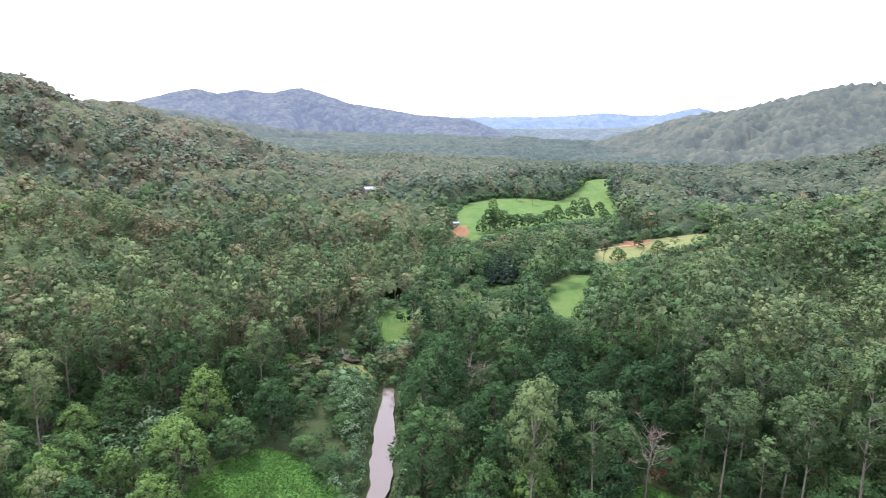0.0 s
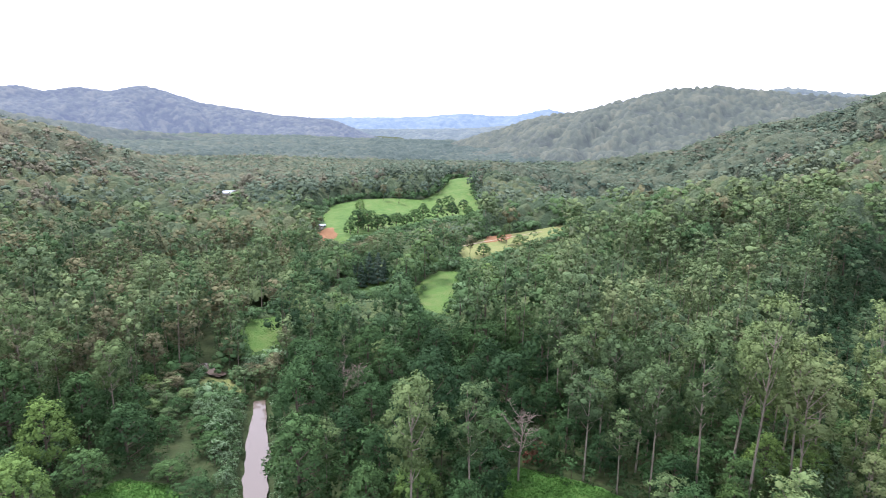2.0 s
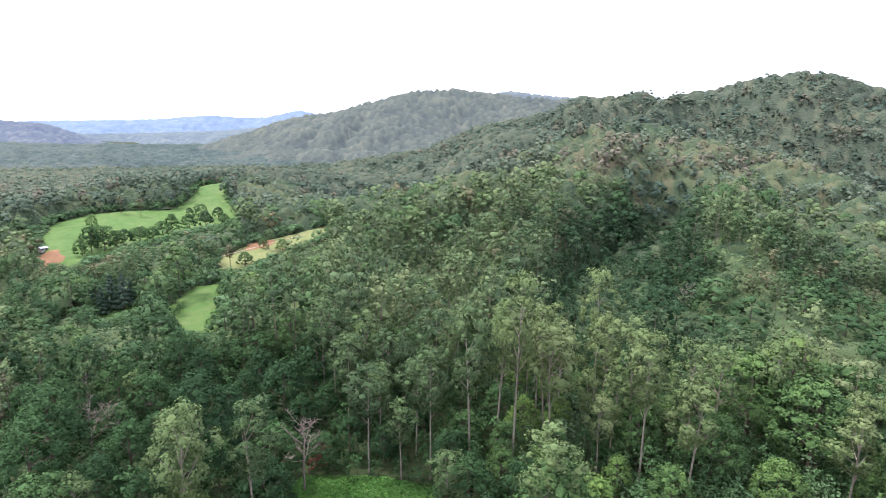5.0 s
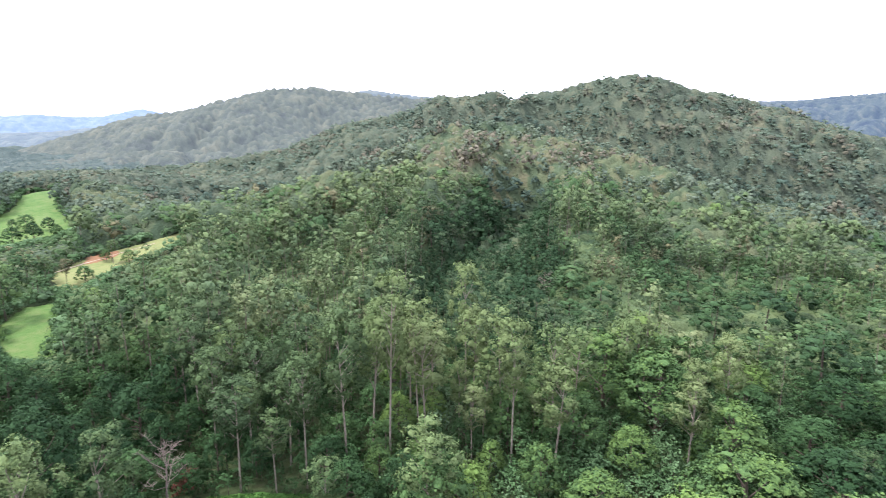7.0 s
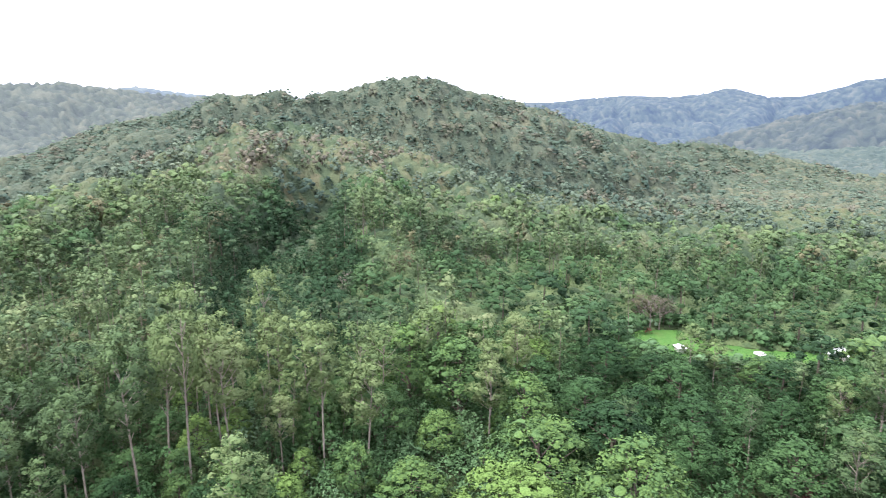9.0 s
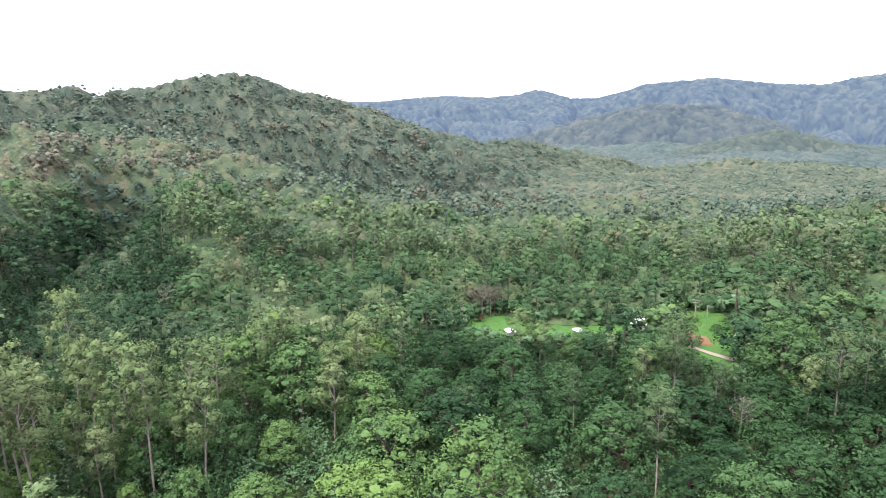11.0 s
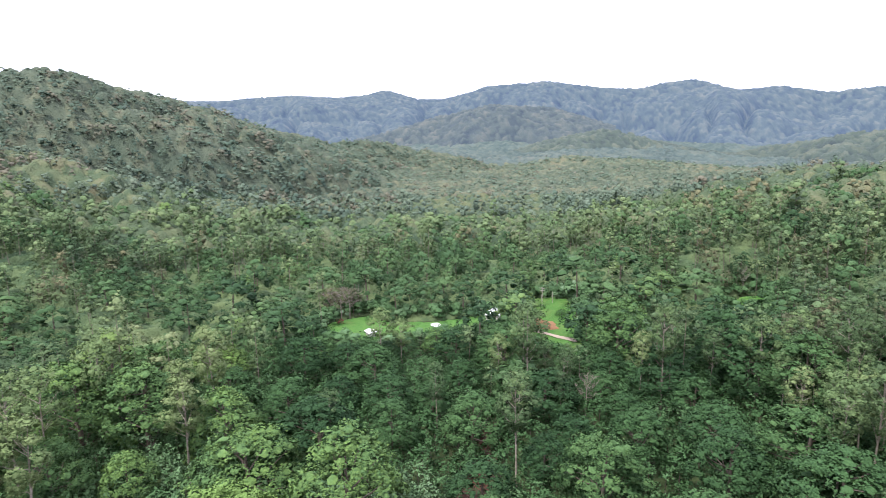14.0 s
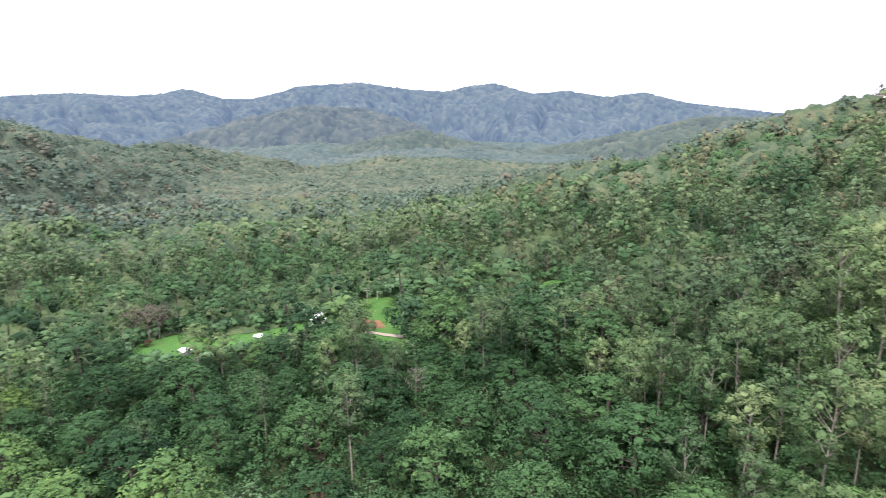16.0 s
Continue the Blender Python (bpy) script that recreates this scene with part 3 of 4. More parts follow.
# ---- where the trees stand ----
def scatter(r0, r1, step, seed):
    """Jittered plan of stems between two distances, over the bearings that come into view."""
    rng = np.random.default_rng(seed)
    xs = np.arange(-r1, r1, step)
    x, y = np.meshgrid(xs, xs)
    x = (x + rng.uniform(-0.42, 0.42, x.shape) * step).ravel()
    y = (y + rng.uniform(-0.42, 0.42, y.shape) * step).ravel()
    r, az = np.hypot(x, y), np.degrees(np.arctan2(x, y))
    az = np.where(az < -120, az + 360, az)
    ok = (r >= r0) & (r < r1) & (az > -41) & (az < 160)
    return x[ok], y[ok], r[ok], az[ok], rng


def in_sight(x, y, z, top, steps=40):
    """Whether the tops of the trees there rise above the land between them and the valley."""
    seen = np.ones(len(x), bool)
    for s in np.linspace(0.12, 0.985, steps):
        line = EYE + (z + top - EYE) * s
        seen &= line > land(x * s, y * s) - 1
    return seen


def choose(x, y, r, az, z, rng):
    """The kind of tree by ground: gums on spurs and slopes, broad crowns on the flats, dry crowns on the tops."""
    n = len(x)
    gum, dry = np.full(n, 0.22), np.full(n, 0.15)
    flat = (z < 7) & (r < 300)
    gum[flat], dry[flat] = 0.035, 0.0
    left = (az < 0) & (r > 150)
    gum[left], dry[left] = 0.42, 0.36
    spur = (az > 26) & (az < np.where(r < 200, 63, 57)) & (r > 118) & (r < 300)
    gum[spur], dry[spur] = 0.55, 0.05
    tops = (z > 38) & (r < 1000)
    gum[tops], dry[tops] = 0.4, 0.42
    dome = (az > 34) & (az < 72) & (r > 300) & (r < 545) & (z > 20)
    gum[dome], dry[dome] = 0.26, 0.54
    far = (r > 300) & ~left & ~tops
    gum[far], dry[far] = 0.5, 0.05
    upper = (az < -6) & (z > 9) & (r > 230)
    gum[upper], dry[upper] = 0.38, 0.42
    crest = (z > 60) & (r > 500)
    gum[crest], dry[crest] = 0.12, 0.5
    behind = (az > 40) & (az < 110) & (r > 520)
    gum[behind], dry[behind] = 0.5, 0.12
    slope = (az > 124) & (z > 8)
    gum[slope], dry[slope] = np.where(r[slope] > 330, 0.1, 0.38), 0.22
    ravine = (line_distance(x, y, GULLIES[0][0]) < 30) & (r > 165)
    gum[ravine], dry[ravine] = 0.06, 0.0
    drift = value_noise(x, y, 45, 21) * 0.3
    u = rng.uniform(0, 1, n) + drift
    dry[r < 165] = 0
    return np.where(u < gum, 1, np.where((u > 1 - dry) & (dry > 0), 2, 0))


def allowed(x, y, r, az, z):
    """Stems keep off clearings and water; scrub before a clearing stays low. Gives a height limit, 0 for none at all."""
    cap = np.full(len(x), 99.0)
    for k, poly in PLAN.items():
        d = np.where(inside(x, y, poly), -1, 1) * edge_distance(x, y, poly)
        rr, aa = [p[1] for p in CLEARINGS[k][1]], [p[0] for p in CLEARINGS[k][1]]
        cap[d < 1.5] = 0
        front = (az > min(aa) - 0.3) & (az < max(aa) + 0.3) & (r < sum(rr) / len(rr)) & (d < 75)
        if k == "house_lawn":
            front &= value_noise(x, y, 13, 41) < 0.37
        cap[front] = np.minimum(cap[front], 1.5 + d[front] * EYE / min(rr))
    w = line_distance(x, y, CREEK)
    cap[(w < 3.5) & ((r < 163) | (r > 184))] = 0
    before = (az > -7) & (az < -0.2) & (w < 14) & (r > 96) & (r < 163)
    cap[before] = np.minimum(cap[before], 1.6 + np.maximum(w[before] - 4.5, 0) * 0.5)
    close = (az > -9) & (az < 1) & (r < 104)
    cap[close] = np.minimum(cap[close], 7)
    pool = (az > -8.9) & (az < -6.0) & (r > 150) & (r < 186)
    cap[pool] = np.minimum(cap[pool], 3)
    ravine = line_distance(x, y, GULLIES[0][0])
    cap[ravine < 7] = np.minimum(cap[ravine < 7], 12)
    bank = (az > -13) & (az < -4.5) & (r > 95) & (r < 178)
    cap[bank] = np.minimum(cap[bank], 5)
    cap[line_distance(x, y, SIDE_CREEK[:4]) < 3.2] = 0
    gap = (az > 104.6) & (az < 107.4) & (r < 117)
    cap[gap] = np.minimum(cap[gap], np.maximum(1.6, 73 - r[gap] * 0.652))
    roof = (az > -5.6) & (az < -4.0) & (r > 455) & (r < 556)
    cap[roof] = np.minimum(cap[roof], 9)
    return cap


def spread(rows, share):
    """Thins a plan of trees until crowns keep a share of their width apart."""
    wide_of = np.array([6.4, 4.2, 4.6, 2.2])[rows[:, 0].astype(int)] * rows[:, 4]
    kept = []
    cells = {}
    for i in np.random.default_rng(4).permutation(len(rows)):
        x, y, q = rows[i, 1], rows[i, 2], wide_of[i]
        cx, cy = int(x // 12), int(y // 12)
        near_by = [j for a in (-1, 0, 1) for b in (-1, 0, 1) for j in cells.get((cx + a, cy + b), ())]
        if all((x - rows[j, 1]) ** 2 + (y - rows[j, 2]) ** 2 > (share * (q + wide_of[j])) ** 2 for j in near_by):
            kept.append(i)
            cells.setdefault((cx, cy), []).append(i)
    return rows[sorted(kept)]


def joined(name, picks, lod, label, category, mats=None):
    """Many far trees joined into one mesh: picks are rows of kind, x, y, z, scale across, scale up, turn, tint."""
    st_v, st_t, st_m, st_c, st_q, n = [], [], [], [], [], 0
    rng = np.random.default_rng(lod)
    for kind in range(4):
        sel = picks[picks[:, 0] == kind]
        var = rng.integers(0, VARIANTS[lod], len(sel))
        for vi in range(VARIANTS[lod]):
            rows = sel[var == vi]
            if not len(rows):
                continue
            for part_i, st in enumerate(STOCK[(KINDS[kind], lod)][vi]):
                if st is None:
                    continue
                v, t, m, c, q = st
                ca, sa = np.cos(rows[:, 6])[:, None], np.sin(rows[:, 6])[:, None]
                X = (v[None, :, 0] * ca - v[None, :, 1] * sa) * rows[:, 4:5] + rows[:, 1:2]
                Y = (v[None, :, 0] * sa + v[None, :, 1] * ca) * rows[:, 4:5] + rows[:, 2:3]
                Z = v[None, :, 2] * rows[:, 5:6] + rows[:, 3:4]
                st_v.append(np.stack([X, Y, Z], -1).reshape(-1, 3))
                st_q.append(np.stack([q[None, :, 0] * ca - q[None, :, 1] * sa, q[None, :, 0] * sa + q[None, :, 1] * ca, np.broadcast_to(q[None, :, 2], X.shape)], -1).reshape(-1, 3))
                st_t.append((t[None] + (np.arange(len(rows)) * len(v))[:, None, None]).reshape(-1, 3) + n)
                st_m.append(np.full(len(t) * len(rows), 4 + (kind != 1) if part_i == 0 else kind))
                st_c.append((c[None, :] + rows[:, 7:8]).ravel())
                n += len(v) * len(rows)
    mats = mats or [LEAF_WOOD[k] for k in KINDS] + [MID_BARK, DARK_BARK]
    ob = new(name, mesh_from(name, np.concatenate(st_v), np.concatenate(st_t), mats, np.concatenate(st_m), np.concatenate(st_c), smooth=True, normals=np.concatenate(st_q)))
    return tagged(ob, label, category, kind="stuff")


def pick_rows(r0, r1, step, seed, cull=True):
    x, y, r, az, rng = scatter(r0, r1, step, seed)
    z = land(x, y)
    cap = allowed(x, y, r, az, z)
    ok = cap > 1.5
    if cull:
        ok &= in_sight(x, y, z, 20)
    x, y, r, az, z, cap = (a[ok] for a in (x, y, r, az, z, cap))
    kind = choose(x, y, r, az, z, rng)
    spur = (az > 26) & (az < 57) & (r > 112) & (r < 300)
    cap = np.where(spur & (kind != 1), np.minimum(cap, 11), cap)
    low = cap < 4.5
    # paler crowns on the dry dome and spur; gully shade put into the tint
    gully_away = np.minimum.reduce([line_distance(x, y, g[0]) / g[2] for g in GULLIES])
    shift = np.where(((z > 34) & (r < 520)) | ((az < -6) & (z > 12) & (r > 230)), 0.18, 0.0) - 0.3 * np.exp(-gully_away ** 2)
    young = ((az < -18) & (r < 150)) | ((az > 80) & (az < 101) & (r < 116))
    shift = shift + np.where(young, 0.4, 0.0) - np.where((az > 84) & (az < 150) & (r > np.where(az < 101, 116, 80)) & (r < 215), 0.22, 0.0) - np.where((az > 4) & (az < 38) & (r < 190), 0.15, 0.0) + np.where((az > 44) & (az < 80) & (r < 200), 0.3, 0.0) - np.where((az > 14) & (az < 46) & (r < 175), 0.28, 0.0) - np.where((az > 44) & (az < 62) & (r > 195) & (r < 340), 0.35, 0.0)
    # the ravine's dark flanks get their shade from the tint too
    ravine_away = line_distance(x, y, GULLIES[0][0])
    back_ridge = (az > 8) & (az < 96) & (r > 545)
    shift = np.minimum(shift, 0.4) + np.where((az > 30) & (az < 74) & (r > 360) & (r <= 545) & (z > 18), 0.15, 0.0) - np.where(back_ridge, 0.15, 0.0) + np.where((az > 30) & (az < 55) & (r > 118) & (r <= 360), 0.14, 0.0) - 0.75 * np.clip(1.3 - ravine_away / 32, 0, 1) * (r > 160)
    kind = np.where(low, 3, kind)
    up = rng.uniform(0.62, 1.24, len(x)) * (1 + 0.6 * value_noise(x, y, 30, 61))
    full = np.array([16.5, 25, 17, 4.5])[kind]
    up = np.where(spur & (kind == 1), up * 1.15, up)
    valley = (kind == 0) & (az > 62) & (r < 260) & (z < 14)
    up = np.where(valley, up * 1.12, up)
    up = np.minimum(up, cap / full)
    across = np.where(kind == 3, np.clip(up, 0.6, 1.3), np.clip(up * rng.uniform(0.85, 1.2, len(x)), 0.6, 1.3) * np.where(valley, 1.42, 1.0))
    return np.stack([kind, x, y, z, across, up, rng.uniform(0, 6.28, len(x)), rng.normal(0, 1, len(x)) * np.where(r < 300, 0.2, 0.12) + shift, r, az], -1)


near = pick_rows(84, 205, 3.3, 1)
# tall gums rise through the crowns of the others
near = np.concatenate([spread(near[near[:, 0] != 1], 0.88), spread(near[near[:, 0] == 1], 0.72)])
middle = pick_rows(205, 345, 4.2, 2)
middle = spread(middle, 0.78)
under = pick_rows(84, 215, 4.5, 7)
under = under[line_distance(under[:, 1], under[:, 2], CREEK) > 4.5]
under[:, 0] = 3
under[:, 5] = np.clip(under[:, 5] * 1.2, 0.5, 1.6)
under[:, 4] = np.clip(under[:, 4] * 1.15, 0.7, 1.4)
# undergrowth tinted darker, putting the shade of the gaps into its colour
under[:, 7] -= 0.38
wide = pick_rows(340, 980, 6.3, 3)


# steep ground carries its trees close above one another
steep = pick_rows(150, 430, 4.3, 15)
fall = np.hypot(land(steep[:, 1] + 4, steep[:, 2]) - land(steep[:, 1] - 4, steep[:, 2]), land(steep[:, 1], steep[:, 2] + 4) - land(steep[:, 1], steep[:, 2] - 4)) / 8
steep = steep[fall > 0.42]
steep[:, 4:6] *= 0.72
steep = spread(steep, 0.6)
edge = pick_rows(150, 640, 3.8, 12)
gap = np.full(len(edge), 99.0)
for poly in PLAN.values():
    gap = np.minimum(gap, edge_distance(edge[:, 1], edge[:, 2], poly))
edge = edge[gap < 11]
banks = pick_rows(92, 182, 2.4, 14)
banks = banks[(banks[:, 9] > -12.5) & (banks[:, 9] < -0.5) & (banks[:, 0] == 3) & (line_distance(banks[:, 1], banks[:, 2], CREEK) > np.where(banks[:, 8] > 163, 0.0, 3.6))]
banks = banks[~((banks[:, 9] > -8.6) & (banks[:, 9] < -4.6) & (banks[:, 8] > 157) & (banks[:, 8] < 183))]
banks[:, 4:6] = np.clip(banks[:, 5:6] * 1.1, 0.45, 1.1)
banks[:, 7] += 0.5
edge[:, 0] = 3
edge[:, 5] = np.clip(edge[:, 5] * np.random.default_rng(5).uniform(0.8, 1.5, len(edge)), 0.42, 1.3)
edge[:, 4] = np.clip(edge[:, 5] * 1.2, 0.5, 1.4)
TREE_NAMES = {0: ("rainforest_tree", "broad-crowned green rainforest tree in the valley forest"),
              1: ("gum_tree", "tall pale-stemmed gum tree with an open crown"),
              2: ("dry_gum_tree", "olive-brown gum tree with thin dry foliage"),
              3: ("shrub", "low green shrub on the forest edge")}
rest = []
order = near[np.argsort(near[:, 8])]
stems = {k: [] for k in range(4)}
for row in order:
    stems[int(row[0])].append(row)
FIRST = {}
for k in range(4):
    limit = {0: 240, 1: 190, 2: 50, 3: 110}[k]
    rest += stems[k][limit:]
    for i, row in enumerate(stems[k][:limit]):
        vi = i % VARIANTS[0]
        hue = 0.25 * float(np.clip(round(row[7] / 0.25), -2, 2))
        m = pose(row[1], row[2], row[3], 0, 0, math.degrees(row[6])) @ Matrix.Diagonal((row[4], row[4], row[5], 1))
        if (k, vi, hue) not in FIRST:
            name, label = TREE_NAMES[k]
            if k == 0 and abs(hue) > 0.2:
                label = "rounded yellow-green rainforest tree in the valley forest" if hue > 0 else "dark green rainforest tree with a dense domed crown"
            root = tagged(new(name), label, "shrub" if k == 3 else "tree", group="trees of the valley" if k < 3 else "shrubs of the valley")
            (wv, wt, wm, wc, wq), (cv, ct, cm, cc, cq) = STOCK[(KINDS[k], 0)][vi]
            for nm, v, t, c, q, mat in (("trunk", wv, wt, wc, wq, PALE_BARK if k == 1 else DARK_BARK), ("crown", cv, ct, cc, cq, LEAF_OWN[KINDS[k]])):
                ob = new(nm, mesh_from(nm, v, t, [mat], None, c + hue, smooth=True, normals=q))
                ob.parent = root
            root.matrix_basis = m
            FIRST[(k, vi, hue)] = root
            FIRST.setdefault((k, vi), root)
        else:
            src = FIRST[(k, vi, hue)]
            ob = copy_thing(src, Matrix.Identity(4))
            ob.matrix_basis = m
if rest:
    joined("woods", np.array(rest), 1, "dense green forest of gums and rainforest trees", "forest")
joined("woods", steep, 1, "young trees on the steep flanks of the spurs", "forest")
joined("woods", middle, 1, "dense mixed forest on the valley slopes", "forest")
joined("undergrowth", banks, 1, "pale green scrub on the creek bank", "bushes")
joined("undergrowth", edge, 2, "bushes along the edges of the clearings", "bushes")
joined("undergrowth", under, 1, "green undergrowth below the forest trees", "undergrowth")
luck = np.random.default_rng(8).uniform(0, 1, len(wide))
mid_wide, far_wide = spread(wide[(wide[:, 8] < 570) & (luck < 0.75)], 0.62), wide[(wide[:, 8] >= 570) & (luck < 0.7)]
far_wide[:, 5] = np.where(far_wide[:, 0] == 1, 0.74, 0.92) + (far_wide[:, 5] - 0.9) * 0.35
far_wide = spread(far_wide, 0.6)
mid_wide[mid_wide[:, 0] == 1, 5] *= 0.88
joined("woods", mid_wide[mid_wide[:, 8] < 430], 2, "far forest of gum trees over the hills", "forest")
joined("woods", mid_wide[mid_wide[:, 8] >= 430], 2, "far forest of gum trees over the hills, blue-green haze in its leaf colour", "forest", mats=[FAR_LEAF[k] for k in KINDS] + [MID_BARK, DARK_BARK])
joined("woods", far_wide, 3, "gum forest on the far ridge, blue-green haze put into its leaves", "forest", mats=[FAR_LEAF[k] for k in KINDS] + [MID_BARK, DARK_BARK])


def crowns(x, y, cell, seed):
    """Rounded tree tops over a far canopy: bump height from 0 to 1 and a tint for each tree."""
    ix, iy = np.floor(x / cell), np.floor(y / cell)
    best, tint = np.full(np.shape(x), 9.0), np.zeros(np.shape(x))
    for dx in (-1, 0, 1):
        for dy in (-1, 0, 1):
            cx, cy = ix + dx, iy + dy
            px, py = (cx + 0.15 + 0.7 * hash2(cx, cy, seed)) * cell, (cy + 0.15 + 0.7 * hash2(cx, cy, seed + 3)) * cell
            d = np.hypot(x - px, y - py) / cell
            near_ = d < best
            best = np.where(near_, d, best)
            tint = np.where(near_, hash2(cx, cy, seed + 7), tint)
    return np.clip(1 - (best / 0.8) ** 2.6, 0, 1), tint


def canopy_sheet(name, r0, r1, dr, cell, tall, base, mat, label, fine=0.32, rough=1.4, sprays=0, leaf=0.7):
    """The closed roof of a far wood, a rough sheet of tree tops under the taller crowns."""
    az = np.radians(np.arange(-41, 160, fine))
    rr = np.arange(r0, r1, dr)
    g, a = np.meshgrid(rr, az, indexing="ij")
    x, y = (g * np.sin(a)).ravel(), (g * np.cos(a)).ravel()
    z = land(x, y)
    # a coarse look at what the valley can see of it
    few = (slice(None, None, 4), slice(None, None, 4))
    seen = in_sight(*(q.reshape(g.shape)[few].ravel() for q in (x, y, z)), 24, 24).reshape(g[few].shape)
    seen = np.repeat(np.repeat(seen, 4, 0), 4, 1)[:g.shape[0], :g.shape[1]].ravel()
    cap, clear = np.full(len(x), 99.0), np.full(len(x), 99.0)
    cap[seen] = allowed(x[seen], y[seen], g.ravel()[seen], np.degrees(a).ravel()[seen], z[seen])
    clear[seen] = np.minimum.reduce([np.where(inside(x[seen], y[seen], poly), 0, edge_distance(x[seen], y[seen], poly)) for poly in PLAN.values() if r0 - 40 < max(math.hypot(*p) for p in poly) and min(math.hypot(*p) for p in poly) < r1 + 40] or [clear[seen]])
    bump, tint = crowns(x, y, cell, 31)
    lump, _ = crowns(x, y, cell * 0.38, 37)
    top = np.minimum(base + bump * tall * (0.55 + 0.8 * ((tint * 7.3) % 1)) + lump * rough, (cap - 1.5) * 0.65)
    # the canopy comes down to the ground round the clearings
    top = top * np.clip((clear - 2) / 14, 0, 1) - 0.6 * (clear < 3)
    top = top * np.clip(0.25 + (g.ravel() - r0) / 30, 0, 1)
    # lower under the trees of steep ground
    zg = z.reshape(g.shape)
    fall_ = np.hypot(np.gradient(zg, dr, axis=0), np.gradient(zg, axis=1) / (g * math.radians(fine))).ravel()
    top = top * np.clip(1.3 - 0.9 * fall_, 0.22, 1)
    # olive and brown crowns on the dry tops
    azd = np.degrees(a).ravel()
    brown = np.where((azd < -5) & (z > 14), 0.6, 0.0) + np.where((azd > 32) & (azd < 74) & (np.hypot(x, y) < 545) & (z > 22), 0.45, 0.0) + value_noise(x, y, 70, 71)
    ok = seen & (cap > 2) & (clear > 1)
    t = grid_tris(len(rr), len(az))
    t = t[ok[t].all(1)]
    used, inv = np.unique(t, return_inverse=True)
    v = np.stack([x, y, z + top], -1)[used]
    t = inv.reshape(-1, 3)
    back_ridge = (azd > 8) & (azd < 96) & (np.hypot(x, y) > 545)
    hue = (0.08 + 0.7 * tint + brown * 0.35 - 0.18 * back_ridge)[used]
    if sprays:
        # leaf sprays standing off the closed canopy
        rng = np.random.default_rng(sprays)
        pick = t[rng.integers(0, len(t), sprays)]
        a_, b_, c_ = v[pick[:, 0]], v[pick[:, 1]], v[pick[:, 2]]
        f1, f2 = rng.uniform(0, 1, (2, sprays, 1))
        flip = f1 + f2 > 1
        f1, f2 = np.where(flip, 1 - f1, f1), np.where(flip, 1 - f2, f2)
        p = a_ + (b_ - a_) * f1 + (c_ - a_) * f2
        nrm = np.cross(b_ - a_, c_ - a_)
        nrm *= np.sign(nrm[:, 2:3])
        nrm = nrm / np.linalg.norm(nrm, axis=1)[:, None] + rng.normal(0, 0.4, (sprays, 3))
        nrm /= np.linalg.norm(nrm, axis=1)[:, None]
        u = np.cross(nrm, rng.normal(0, 1, (sprays, 3)))
        u /= np.linalg.norm(u, axis=1)[:, None]
        w = np.cross(nrm, u)
        q = leaf * rng.uniform(0.6, 1.5, (sprays, 1))
        p = p + nrm * q * 0.35
        more = np.stack([p + u * q, p + w * q * 0.8 - u * q * 0.5, p - w * q * 0.8 - u * q * 0.5], 1).reshape(-1, 3)
        t = np.concatenate([t, np.arange(3 * sprays).reshape(-1, 3) + len(v)])
        hue = np.concatenate([hue, np.repeat(hue[pick[:, 0]] + rng.normal(0.06, 0.1, sprays), 3)])
        v = np.concatenate([v, more])
    ob = new(name, mesh_from(name, v, t, [mat], tint=hue, smooth=True))
    return tagged(ob, label, "forest", kind="stuff")


canopy_sheet("woods", 204, 340, 1.7, 6, 3.5, 1.5, UNDER_LEAF, "closed canopy of young trees on the slopes", 0.36, 1.4, 40000, 0.3)
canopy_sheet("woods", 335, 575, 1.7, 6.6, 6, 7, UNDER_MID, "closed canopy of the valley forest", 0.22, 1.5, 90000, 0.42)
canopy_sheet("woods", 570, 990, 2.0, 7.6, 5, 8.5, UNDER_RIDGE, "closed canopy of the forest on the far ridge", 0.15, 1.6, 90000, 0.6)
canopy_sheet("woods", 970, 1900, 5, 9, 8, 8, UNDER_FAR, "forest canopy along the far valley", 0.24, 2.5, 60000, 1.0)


# ---- single trees, dead wood and buildings ----
def part(name, st, mat, parent, label="", smooth=False):
    v, t, m, c = st.done()
    q = st.outward()
    ob = new(name, mesh_from(name, v, t, [mat], None, c, smooth=smooth or q is not None, normals=q))
    ob.parent = parent
    return tagged(ob, label) if label else ob


def box(stock, x0, x1, y0, y1, z0, z1):
    v = [(x, y, z) for x in (x0, x1) for y in (y0, y1) for z in (z0, z1)]
    q = [(0, 1, 3, 2), (4, 6, 7, 5), (0, 4, 5, 1), (2, 3, 7, 6), (0, 2, 6, 4), (1, 5, 7, 3)]
    stock.add(v, [t for a, b, c, d in q for t in ((a, b, c), (a, c, d))], 0, 0.5)


def at_ground(az, r, turn=0, sink=0.0):
    x, y = rad(az, r)
    return pose(x, y, float(land(x, y)) - sink, 0, 0, turn)


def lone(kind, az, r, across, up):
    """A copy of one of the valley's trees, standing by itself in a clearing."""
    src = FIRST[(kind, int(az * 7) % 6)]
    ob = copy_thing(src, Matrix.Identity(4))
    ob.matrix_basis = at_ground(az, r, az * 97) @ Matrix.Diagonal((across, across, up, 1))
    return ob


